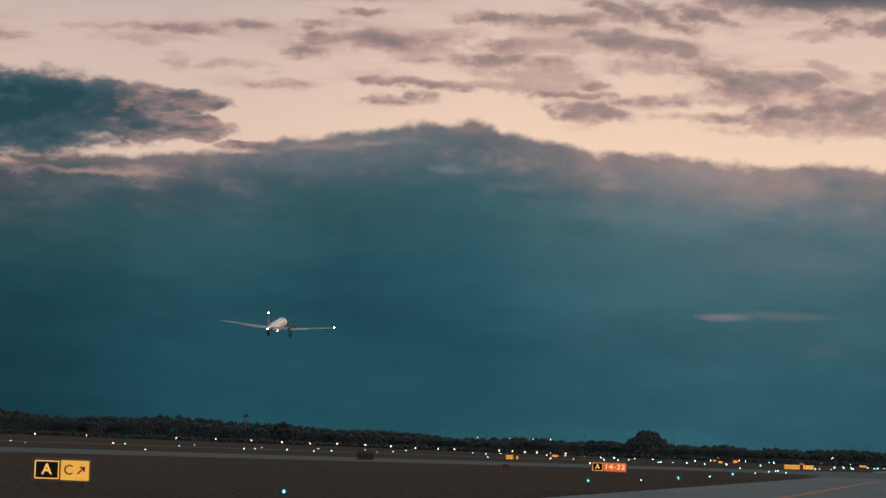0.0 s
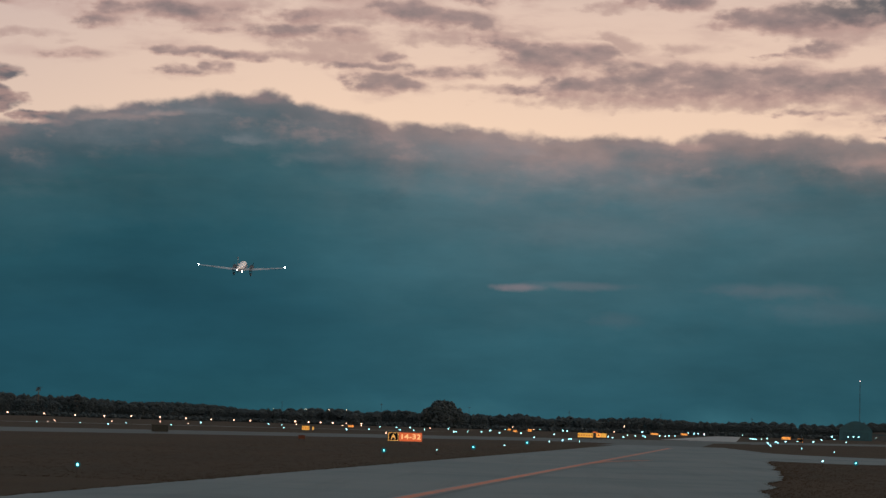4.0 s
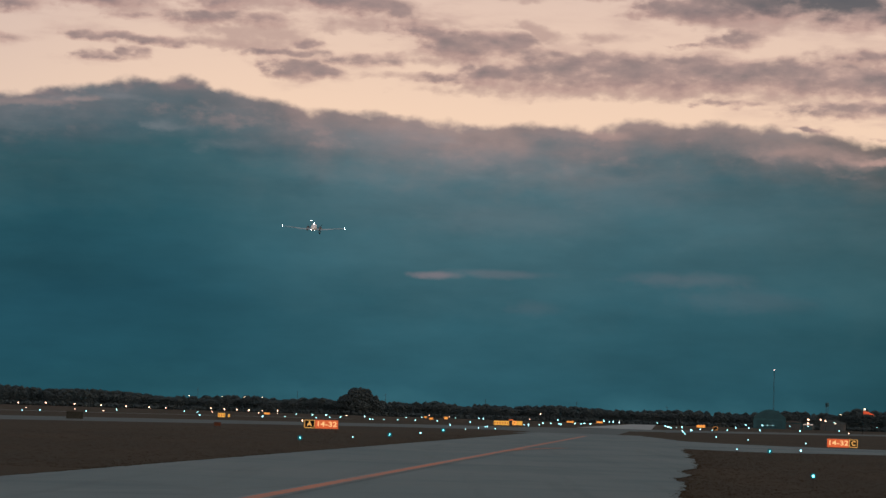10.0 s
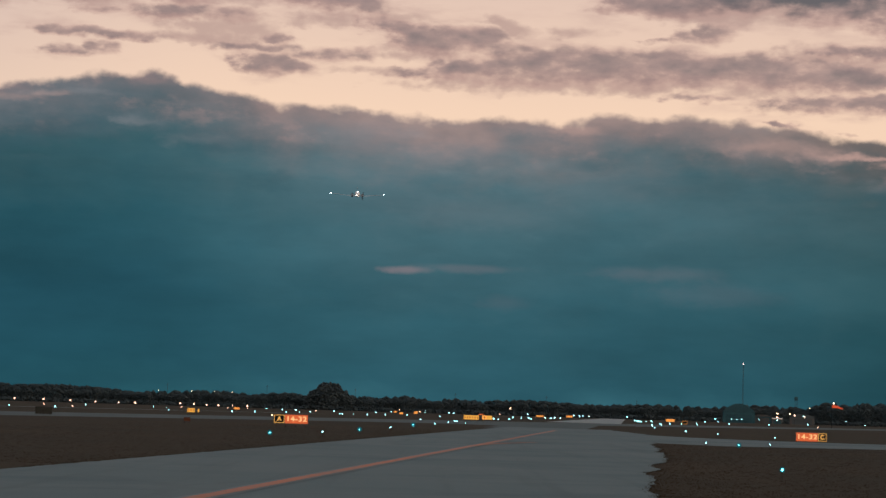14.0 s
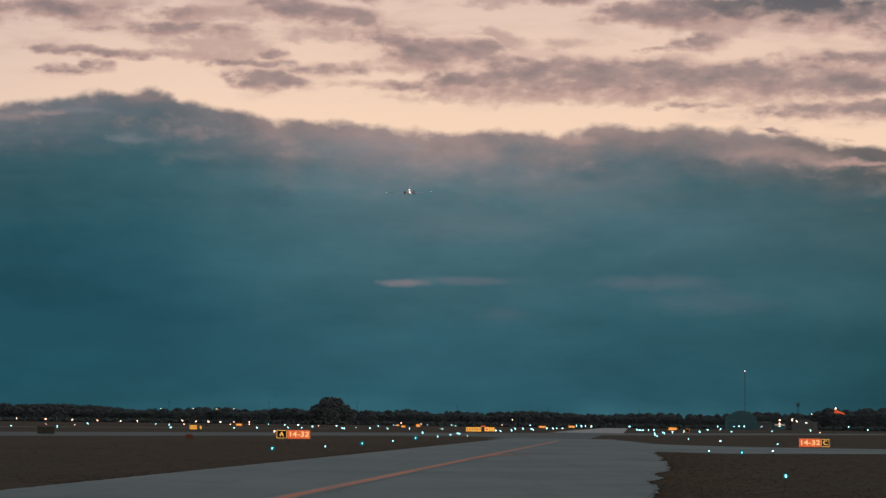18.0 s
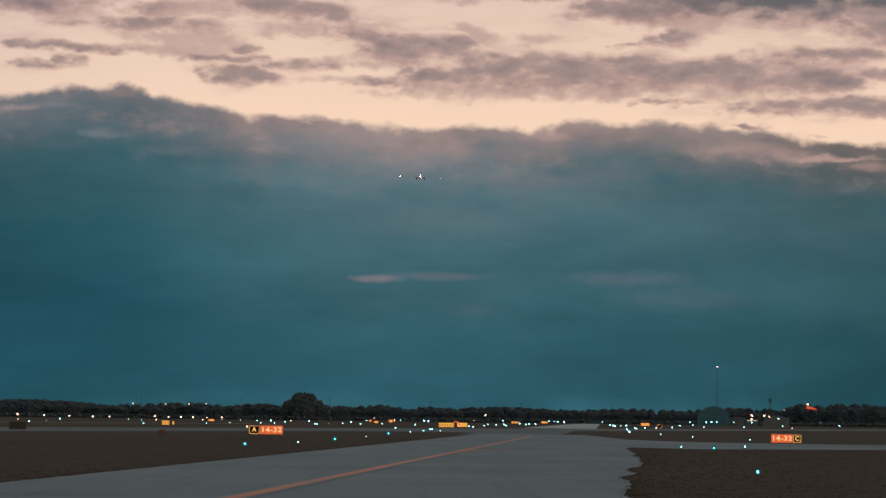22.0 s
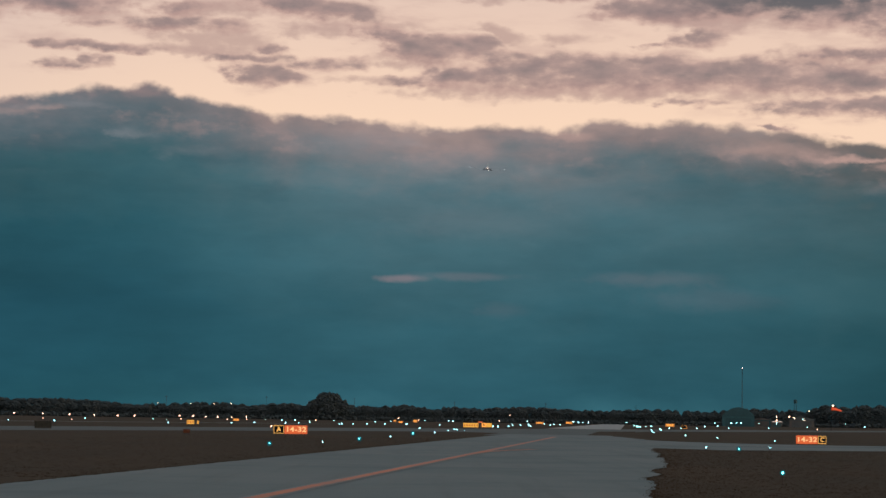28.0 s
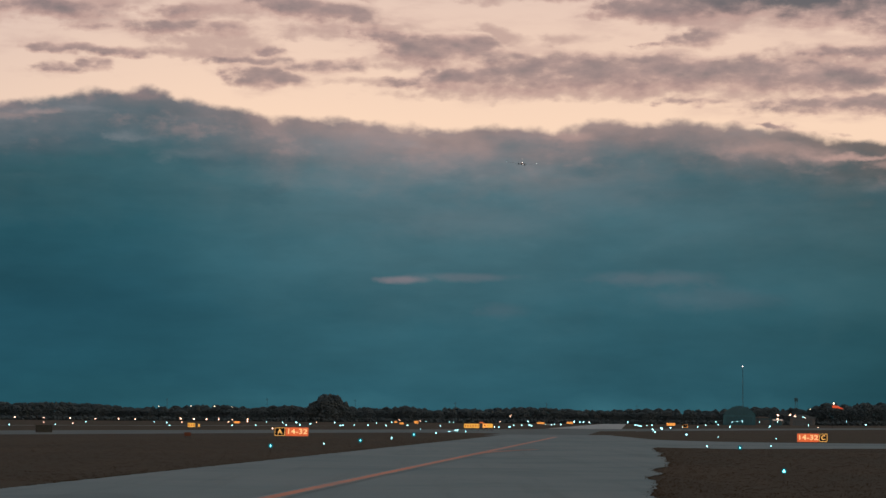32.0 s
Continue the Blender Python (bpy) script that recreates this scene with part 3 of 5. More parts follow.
def strip_points(foot, way, s0, s1, left, right, wob=0.0, n=2, seed=0.0):
    """Outline of a strip along way; left and right are its widths to either side; wob: how far its edges wander."""
    side = Vector((way.y, -way.x))
    out = []
    for sgn, w, order in ((-1, left, range(n + 1)), (1, right, range(n, -1, -1))):
        for i in order:
            s = s0 + (s1 - s0) * i / n
            j = wob * noise.fractal(Vector((s * 0.8, sgn * 7.0, seed)), 0.6, 2.0, 4) if wob else 0.0
            p = foot + way * s + side * sgn * (w + j)
            out.append((p.x, p.y))
    return out


def fillet_points(corner, u, v, r, n=14):
    """The inner corner between two edges that leave it along u and v, rounded by a curve."""
    a, c = corner + u * r, corner + v * r
    pts = [tuple(corner)]
    for i in range(n + 1):
        f = i / n
        p = a * (1 - f) ** 2 + corner * 2 * f * (1 - f) + c * f ** 2
        pts.append(tuple(p))
    return pts


def meet(p, u, q, v):
    d = u.x * v.y - u.y * v.x
    s = ((q.x - p.x) * v.y - (q.y - p.y) * v.x) / d
    return p + u * s


def right_edge(s):
    """How far the taxiway reaches to its right, s metres along it, with the ragged grass eating into it."""
    f = min(1.0, max(0.0, (s + 150.0) / 45.0))
    return 7.85 + 0.95 * f - 0.07 * max(0.0, s - 5.0) + 0.42 * noise.fractal(Vector((s * 0.09, 3.0, 0.5)), 0.7, 2.0, 3) + 0.10 * noise.fractal(Vector((s * 0.45, 9.0, 0.5)), 0.6, 2.0, 4)


def build_pavements():
    aside = Vector((A_DIR.y, -A_DIR.x))
    cside = Vector((C_DIR.y, -C_DIR.x))
    sheet("runway", strip_points(Vector((-46.0, 252.0)), R_DIR, -900, 1500, 18.0, 19.0), 0.006, M_RUN, "dark asphalt runway crossing the airfield")
    sheet("taxiway_parallel", strip_points(Vector((-129.0, 373.0)), R_DIR, -900, 250, 5.0, 5.0), 0.006, M_TAXI, "thin grey taxiway beyond the runway")
    sheet("taxiway_far", strip_points(A_FOOT, A_DIR, 285, 2300, 10.5, 5.8), 0.010, M_CONC, "pale concrete taxiway running on beyond the runway")
    sheet("taxiway_side", strip_points(C_FOOT, C_DIR, -12, 700, 8.5, 9.5), 0.014, M_TAXI, "grey asphalt side taxiway between strips of grass")
    pts = []
    for i in range(900):
        s = -330 + 388 * i / 899
        p = A_FOOT + A_DIR * s - aside * (6.75 + 0.10 * noise.fractal(Vector((s * 0.9, 7.0, 1.0)), 0.6, 2.0, 4))
        pts.append((p.x, p.y))
    for i in range(1399, -1, -1):
        s = -330 + 388 * i / 1399
        p = A_FOOT + A_DIR * s + aside * right_edge(s)
        pts.append((p.x, p.y))
    sheet("taxiway", pts, 0.018, M_TAXI, "grey asphalt taxiway with a faded yellow centre line")
    # rounded corners where the side taxiway and the runway meet this one
    lft, rgt = A_FOOT - aside * 6.75, A_FOOT + aside * 8.6
    k = meet(rgt, A_DIR, C_FOOT - cside * 8.5, C_DIR)
    sheet("taxiway_corner", fillet_points(k, A_DIR, C_DIR, 62.0), 0.022, M_TAXI, "rounded asphalt corner of the taxiway")
    near = Vector((-46.0, 252.0)) + Vector((R_DIR.y, -R_DIR.x)) * 19.0
    k = meet(lft, A_DIR, near, R_DIR)
    sheet("runway_corner", fillet_points(k, -A_DIR, -R_DIR, 105.0), 0.010, M_RUN, "rounded dark asphalt corner at the runway")
    sheet("taxiway_mouth", strip_points(A_FOOT, A_DIR, 40, 200, 8.5, 2.5), 0.012, M_RUN, "dark asphalt mouth of the taxiway at the runway")
    k = meet(rgt, A_DIR, near, R_DIR)
    sheet("runway_corner", fillet_points(k, -A_DIR, R_DIR, 30.0), 0.010, M_RUN, "rounded dark asphalt corner at the runway")
    # centre line and the line that leads off to the side
    for half, z, mat, name in ((0.30, 0.028, M_EDGE, "line_border"), (0.16, 0.032, M_LINE, "centre_line")):
        sheet(name, strip_points(A_FOOT, A_DIR, -330, 22, half, half, 0.02, 200), z, mat, "faded yellow taxiway line with a black border")
    line = []
    for i in range(25):
        f = i / 24
        a, b, c = A_FOOT - A_DIR * 100, A_FOOT - A_DIR * 58, C_FOOT + C_DIR * 22
        line.append(a * (1 - f) ** 2 + b * 2 * f * (1 - f) + c * f ** 2)
    pts = []
    for sgn, order in ((-1, range(7)), (1, range(6, -1, -1))):
        for i in order:
            t = (line[min(i + 1, 24)] - line[max(i - 1, 0)]).normalized()
            p = line[i] + Vector((t.y, -t.x)) * sgn * 0.20
            pts.append((p.x, p.y))
    sheet("turn_line", pts, 0.036, M_LINE, "faded yellow line curving off to the side taxiway")


build_ground()
build_pavements()


# ---- aeroplane ----
def wing_half(sgn, stations):
    """Loft of aerofoil sections: each (x, leading y, chord, z, thickness)."""
    prof = [(0.0, 0.0), (0.03, 0.35), (0.12, 0.75), (0.3, 1.0), (0.55, 0.8), (0.8, 0.4), (1.0, 0.03), (0.8, -0.12), (0.5, -0.32), (0.2, -0.4), (0.05, -0.25)]
    bm = bmesh.new()
    loops = [[bm.verts.new((sgn * x, ly - c * u, z + th * v * 0.5)) for u, v in prof] for x, ly, c, z, th in stations]
    n = len(prof)
    for p, q in zip(loops, loops[1:]):
        for i in range(n):
            bm.faces.new((p[i], p[(i + 1) % n], q[(i + 1) % n], q[i]))
    bm.faces.new(loops[0][::-1])
    bm.faces.new(loops[-1])
    bmesh.ops.recalc_face_normals(bm, faces=bm.faces)
    return bm


def build_aeroplane():
    plane = tagged(new("aeroplane"), "white twin-engined propeller airliner climbing away, wheels coming up", "aeroplane")
    body = part("fuselage", rings(bmesh.new(), [
        (6.6, -0.25, 0.08, 0.08), (6.4, -0.22, 0.45, 0.45), (5.8, -0.15, 0.80, 0.82), (4.8, 0.05, 1.08, 1.18), (3.4, 0.08, 1.22, 1.30), (0.0, 0.05, 1.25, 1.32),
        (-3.0, 0.10, 1.22, 1.27), (-6.0, 0.22, 1.02, 1.08), (-9.0, 0.42, 0.66, 0.76), (-11.5, 0.58, 0.33, 0.45), (-13.0, 0.66, 0.07, 0.12)], 28),
        M_SKIN, plane, "white painted fuselage", smooth=True)
    for s in (-1, 1):
        for i in range(7):
            part("cabin_window", box(bmesh.new(), s * (1.20 - 0.012 * max(0, i - 3)), 2.6 - 1.05 * i, 0.42, 0.07, 0.34, 0.28, 0.03), M_GLASS, body)
    wind = bmesh.new()
    rings(wind, [(5.62, 0.50, 0.55, 0.20), (5.2, 0.66, 0.78, 0.36), (4.7, 0.84, 0.88, 0.36)], 14)
    part("windscreen", wind, M_GLASS, body)
    for s in (-1, 1):
        part("wing", wing_half(s, [(0.9, 2.3, 4.4, -0.95, 0.50), (4.2, 2.1, 4.1, -0.90, 0.38), (9.5, 0.75, 2.8, -0.30, 0.20), (13.6, -0.35, 1.6, 0.16, 0.09), (14.45, -0.95, 0.7, 0.27, 0.05)]),
             M_WINGSKIN, plane, "bare metal wing with upturned outer panel")
        ail = bmesh.new()
        box(ail, s * 10.6, -2.05, -0.13, 5.2, 0.12, 0.06)
        part("aileron", ail, M_DARK, plane)
        cowl = part("engine_cowling", rings(bmesh.new(), [(4.5, -0.55, 0.50, 0.50), (4.35, -0.55, 0.66, 0.66), (3.4, -0.55, 0.72, 0.72), (3.0, -0.55, 0.66, 0.66)], 20), M_COWL, plane, at=pose(s * 2.85, 0, 0), smooth=True)
        part("nacelle", rings(bmesh.new(), [(3.0, -0.58, 0.62, 0.62), (1.5, -0.75, 0.62, 0.66), (-0.5, -0.95, 0.50, 0.52), (-2.6, -0.95, 0.08, 0.10)], 18), M_COWL, plane, at=pose(s * 2.85, 0, 0), smooth=True)
        prop = bmesh.new()
        for i in range(3):
            blade = bmesh.new()
            box(blade, 0, 0, 0.85, 0.11, 0.04, 1.4, 0.015)
            blade.transform(Matrix.Rotation(2 * math.pi * i / 3 + s * 0.4, 4, "Y"))
            tmp = bpy.data.meshes.new("blade")
            blade.to_mesh(tmp)
            blade.free()
            prop.from_mesh(tmp)
            bpy.data.meshes.remove(tmp)
        tube(prop, (0, -0.1, 0), (0, 0.35, 0), 0.18, 0.05, 12)
        part("propeller", prop, M_DARK, plane, "three-bladed dark propeller", at=pose(s * 2.85, 4.65, -0.55))
        part("tailplane", wing_half(s, [(0.1, -9.3, 2.6, 0.62, 0.24), (2.2, -9.7, 2.0, 0.64, 0.16), (4.05, -10.4, 0.9, 0.66, 0.05)]), M_WINGSKIN, plane)
    fin = wing_half(1, [(0.3, -8.6, 3.9, 0.0, 0.20), (1.6, -10.0, 2.7, 0.0, 0.14), (3.4, -11.1, 1.6, 0.0, 0.09), (3.9, -11.6, 0.8, 0.0, 0.05)])
    fin.transform(Matrix.Translation((0, 0, 0.45)) @ Matrix.Rotation(-math.pi / 2, 4, "Y"))
    part("tail_fin", fin, M_WINGSKIN, plane, "bare metal tail fin and rudder")
    tw = bmesh.new()
    tube(tw, (0, -11.4, 0.3), (0, -11.8, -0.2), 0.06, 0.05)
    tube(tw, (-0.09, -11.85, -0.25), (0.09, -11.85, -0.25), 0.22, 0.22, 14)
    part("tail_wheel", tw, M_TYRE, plane)
    # lamps that glow by their glass
    for s in (-1, 1):
        lamp = bmesh.new()
        bmesh.ops.create_uvsphere(lamp, u_segments=10, v_segments=6, radius=0.205, matrix=Matrix.Translation((s * 14.56, -1.1, 0.28)))
        part("wing_lamp", lamp, M_WING_LAMP, plane, "bright white wing tip lamp", smooth=True)
    # the left tip lamp winks: an added, unseen shutter turns to cover it
    bm = bmesh.new()
    for cx, cy, sx, sy in ((0, -0.27, 0.54, 0.03), (-0.26, -0.12, 0.03, 0.28), (0.26, -0.12, 0.03, 0.28)):
        box(bm, cx, cy, 0, sx, sy, 0.50)
    shutter = part("added_shutter", bm, M_WINGSKIN, plane, at=pose(-14.56, -1.1, 0.28))
    lamp = bmesh.new()
    bmesh.ops.create_uvsphere(lamp, u_segments=10, v_segments=6, radius=0.17, matrix=Matrix.Translation((0, -13.1, 0.55)))
    part("tail_lamp", lamp, M_TAIL_LAMP, plane, "bright white tail lamp", smooth=True)
    lamp = bmesh.new()
    bmesh.ops.create_uvsphere(lamp, u_segments=10, v_segments=6, radius=0.11, matrix=Matrix.Translation((0.6, -4.0, -1.15)))
    part("belly_lamp", lamp, M_TAIL_LAMP, plane, "white lamp under the belly", smooth=True)
    # turning beacons on the fin and the cabin roof: each a hood with one lit window
    beacons = []
    for name, z, y in (("beacon", 4.3, -12.0), ("roof_beacon", 1.30, 1.5)):
        hood = bmesh.new()
        for cx, cy, cz, sx, sy, sz in ((0, 0.20, 0.2, 0.40, 0.04, 0.44), (-0.20, 0, 0.2, 0.04, 0.40, 0.44), (0.20, 0, 0.2, 0.04, 0.40, 0.44), (0, 0, 0.0, 0.40, 0.40, 0.04), (0, 0, 0.42, 0.40, 0.40, 0.04)):
            box(hood, cx, cy, cz, sx, sy, sz)
        turn = part(name, hood, M_WINGSKIN, plane, "turning beacon in an open hood", at=pose(0, y, z))
        lens = bmesh.new()
        bmesh.ops.create_uvsphere(lens, u_segments=12, v_segments=8, radius=0.17, matrix=Matrix.Translation((0, -0.04, 0.21)))
        part("beacon_lens", lens, M_BEACON, turn, "bright white lens", smooth=True)
        beacons.append(turn)
    # red line along each side of the cabin
    for s in (-1, 1):
        bm = bmesh.new()
        prev = None
        for y, z, w, h in ((4.8, 0.05, 1.08, 1.18), (3.4, 0.08, 1.22, 1.30), (0.0, 0.05, 1.25, 1.32), (-3.0, 0.10, 1.22, 1.27), (-6.0, 0.22, 1.02, 1.08), (-9.0, 0.42, 0.66, 0.76), (-11.5, 0.58, 0.33, 0.45)):
            pair = [bm.verts.new((s * (w * math.cos(a) + 0.02), y, z + h * math.sin(a))) for a in (-0.12, -0.34)]
            if prev:
                bm.faces.new((prev[0], prev[1], pair[1], pair[0]))
            prev = pair
        part("stripe", bm, M_STRIPE, plane, "dull red stripe")
    # main wheels, each on a leg that swings forward into its nacelle
    legs = []
    for s in (-1, 1):
        leg = bmesh.new()
        tube(leg, (-0.38, 0, 0), (-0.38, 0, -1.75), 0.08, 0.07)
        tube(leg, (0.38, 0, 0), (0.38, 0, -1.75), 0.08, 0.07)
        tube(leg, (-0.4, 0, -0.9), (0.4, 0, -0.9), 0.05, 0.05)
        tube(leg, (0, -0.05, -0.9), (0, -1.1, 0.1), 0.05, 0.05)
        leg = part("wheel_leg", leg, M_STEEL, plane, at=pose(s * 2.85, 0.9, -1.0))
        tyre = bmesh.new()
        bmesh.ops.create_cone(tyre, cap_ends=True, segments=24, radius1=0.58, radius2=0.58, depth=0.42, matrix=Matrix.Translation((0, 0, -1.75)) @ Matrix.Rotation(math.pi / 2, 4, "Y"))
        bmesh.ops.bevel(tyre, geom=[e for e in tyre.edges if len(e.link_faces) == 2 and abs(e.calc_face_angle(0)) > 1.0], offset=0.13, segments=3, affect="EDGES")
        part("tyre", tyre, M_TYRE, leg, "black rubber tyre", smooth=True)
        legs.append(leg)
    return plane, beacons, legs, shutter


AEROPLANE, BEACONS, LEGS, ADDED_SHUTTER = build_aeroplane()


# ---- lit guidance signs ----
def sign(name, label, x, y, face, panels, height=0.66, foot=0.28, group="airfield signs"):
    """panels: (width, panel material, text, text material, border). face: heading to which the front looks, degrees from -y."""
    total = sum(p[0] for p in panels)
    top = tagged(new(name), label, "sign", group)
    top.matrix_basis = pose(x, y, 0, 0, 0, face)
    bm = bmesh.new()
    box(bm, 0, 0.0, foot + height / 2, total + 0.10, 0.26, height + 0.10, 0.02)
    part("housing", bm, M_HOUSE, top, "dark metal housing")
    n = max(2, round(total / 1.0) + 1)
    for i in range(n):
        bm = bmesh.new()
        px = -total / 2 + 0.2 + (total - 0.4) * i / (n - 1)
        tube(bm, (px, 0, 0.0), (px, 0, foot), 0.03, 0.03, 8)
        box(bm, px, 0, 0.02, 0.16, 0.16, 0.04)
        part("leg", bm, M_STEM, top)
    at = -total / 2
    for w, mat, text, tmat, border in panels:
        c = at + w / 2
        bm = bmesh.new()
        box(bm, 0, 0, 0, w - 0.03, 0.04, height, 0.008)
        panel = part("panel", bm, mat, top, at=pose(c, -0.14, foot + height / 2))
        if border:
            bm = bmesh.new()
            bw, bh, th = w - 0.10, height - 0.08, 0.035
            for sx, sz, dx, dz in ((0, bh / 2, bw, th), (0, -bh / 2, bw, th), (bw / 2, 0, th, bh), (-bw / 2, 0, th, bh)):
                box(bm, sx, -0.024, sz, dx, 0.012, dz)
            part("border", bm, tmat, panel, "lit yellow border")
        if text == "C arrow":
            part("writing", letters("C", height * 0.70, 0.008, 0.0), tmat, panel, at=pose(-w * 0.22, -0.030, 0, 90, 0, 0))
            bm = bmesh.new()
            t = height * 0.38
            tube(bm, (-t * 0.45, 0, -t * 0.45), (t * 0.42, 0, t * 0.42), 0.022, 0.022, 6)
            tube(bm, (t * 0.45, 0, t * 0.45), (-t * 0.15, 0, t * 0.42), 0.022, 0.022, 6)
            tube(bm, (t * 0.45, 0, t * 0.45), (t * 0.42, 0, -t * 0.15), 0.022, 0.022, 6)
            part("arrow", bm, tmat, panel, at=pose(w * 0.20, -0.026, 0))
        elif text == "bars":
            n = max(2, round(w / 0.45))
            for i in range(n):
                part("writing", box(bmesh.new(), -w / 2 + w * (i + 0.5) / n, -0.026, 0, w / n * 0.5, 0.012, height * 0.5), tmat, panel)
        elif text:
            bm = letters(text, height * (0.86 if len(text) > 1 else 0.74))
            if len(text) > 1:
                bm.transform(Matrix.Diagonal((1.17, 0.94, 1.0, 1.0)))
            part("writing", bm, tmat, panel, at=pose(0, -0.030, 0, 90, 0, 0))
        at += w
    return top


def build_signs():
    sign("hold_sign", "lit hold sign, black A panel beside red 14-32 panel, on grass", -12.03, 181.5, 4.0,
         [(0.88, M_DARK, "A", M_AMBER, True), (1.85, M_RED, "14-32", M_CREAM, False)], 0.68)
    sign("hold_sign", "lit hold sign, red 14-32 panel beside black C panel, on grass", 29.58, 181.0, -6.0,
         [(1.72, M_RED, "14-32", M_CREAM, False), (0.70, M_DARK, "C", M_AMBER, True)], 0.66, 0.10)
    sign("taxiway_sign", "lit black A panel beside yellow C and arrow panel", -21.0, 66.6, 17.0,
         [(0.80, M_DARK, "A", M_AMBER, True), (0.88, M_YELLOW, "C arrow", M_DARK, False)], 0.60, 0.20)


build_signs()


# ---- edge lamps ----
def lamp_post(name, label, lens_mat, x, y, lens_height, radius, group, halo=0.0):
    """A lamp on a thin stem; if asked, an added glowing shell imitates its halo."""
    top = tagged(new(name), label, "lamp", group)
    top.matrix_basis = pose(x, y, 0)
    low = lens_height - max(radius * 1.25, halo)
    bm = bmesh.new()
    tube(bm, (0, 0, 0), (0, 0, 0.03), 0.05, 0.04, 8)
    tube(bm, (0, 0, 0.03), (0, 0, low - 0.03), 0.010, 0.010, 6)
    tube(bm, (0, 0, low - 0.03), (0, 0, low + 0.004), 0.03, 0.03, 8)
    part("stem", bm, M_STEM, top)
    bm = bmesh.new()
    bmesh.ops.create_uvsphere(bm, u_segments=10, v_segments=7, radius=radius, matrix=Matrix.Translation((0, 0, lens_height)) @ Matrix.Diagonal((1, 1, 1.25, 1)))
    part("lens", bm, lens_mat, top, smooth=True)
    if halo:
        bm = bmesh.new()
        bmesh.ops.create_uvsphere(bm, u_segments=16, v_segments=10, radius=halo, matrix=Matrix.Translation((0, 0, lens_height)))
        part("halo", bm, M_HALO, top, "faint blue shell standing for the lamp's halo", smooth=True)
    return top


# where each lamp stands, and the height of its lens
BLUE_NEAR = [
    (-12.3, 58.1, 0.32), (-8.3, 110.1, 0.32), (-5.1, 142.2, 0.32), (-2.5, 203.6, 0.32), (15.3, 116.3, 0.32), (9.1, 60.3, 0.32)]
WARM = [
    (-307.6, 935.7, 1.05), (-286.9, 942.3, 1.17), (-114.6, 392.8, 0.3), (-62.1, 224.6, 0.3), (-250, 952.7, 1.69), (-233.6, 956.9, 1.87), (-218.6, 960.4, 1.73),
    (-205.8, 963.3, 1.51), (-193.8, 965.8, 1.49), (-182.4, 968, 1.78), (-170.4, 970.2, 1.7), (-159.3, 972, 1.51), (-148.8, 973.7, 1.29), (-139, 975.1, 1.25),
    (-132, 976.1, 1.23), (-112.7, 978.5, 1.61), (-107, 979.2, 1.46), (-101.7, 979.7, 1.4), (-96.5, 980.3, 1.34), (-84.1, 981.4, 1.45), (-24.3, 325.4, 0.3),
    (197.6, 1284.9, 6.1), (190.5, 1286, 6.05), (190.5, 1286, 3.92)]
WARM_SMALL = [
    (-114.1, 449.5, 0.3), (-107.7, 316.7, 0.3), (-88.9, 266.9, 0.3), (-106.3, 476.9, 0.3), (-87.6, 387.9, 0.3), (-113.7, 576.8, 0.3), (-111.8, 637.1, 0.3),
    (-87.6, 538.2, 0.3), (-92.3, 980.7, 0.38), (-90.6, 980.8, 1.29), (-84.1, 981.4, 0.49), (-103.3, 901.2, 0.3), (-18.4, 984.8, 1.8), (-19.9, 984.8, 0.99),
    (-9.5, 985, 1.24), (25.4, 984.7, 1.22), (30, 984.5, 3.93), (-54.3, 983.5, 0.35), (151.5, 973.3, 4.67), (110, 662.4, 0.3), (64, 982.9, 1.39)]
PALE_WEST_SIDE = [
    (-111.2, 388.7, 0.3), (-99.3, 380.7, 0.3), (-84.8, 367.3, 0.3), (-83.2, 393.7, 0.3), (-72.3, 363.7, 0.3), (-82.7, 433.5, 0.3), (-74, 434.3, 0.3),
    (-120.8, 769.4, 0.3), (-51.3, 426.7, 0.3), (-43.5, 471.3, 0.3), (-42.5, 516.7, 0.3), (-67.9, 967.8, 0.3), (-37.5, 547, 0.3), (-63.2, 983, 0.42),
    (-34.9, 557.8, 0.3), (-41.2, 711.8, 0.3), (-46.5, 983.9, 0.35), (-23.4, 523.3, 0.3), (-23.1, 528.3, 0.3), (-18.5, 568.9, 0.3), (-28.3, 984.6, 0.31),
    (-13.4, 544.4, 0.3), (-8.7, 577, 0.3), (-3.1, 335.8, 0.3), (-6.4, 123, 0.3), (-3.7, 166.6, 0.3)]
PALE_MIDDLE = [
    (-0.6, 233.6, 0.3), (0.9, 274.3, 0.3), (1.9, 311, 0.3), (2.2, 312.6, 0.3), (-0.3, 567.1, 0.3), (3.4, 985, 1.07), (5.2, 985, 0.92),
    (7.5, 455, 0.3), (11.2, 482.6, 0.3), (11.5, 457.5, 0.3), (15.4, 514.3, 0.3), (22.8, 720.6, 0.3), (25.2, 715.8, 0.3), (27.4, 710.1, 0.3),
    (23.4, 591.6, 0.3), (37.5, 984.3, 1.42), (40.5, 887.6, 0.3), (39.5, 815.9, 0.3), (47.6, 954.1, 0.3), (45.8, 871.7, 0.3), (57.5, 983.3, 1.52),
    (59.8, 983.2, 1.29), (61.5, 983.1, 1.33), (64.1, 982.9, 1.2)]
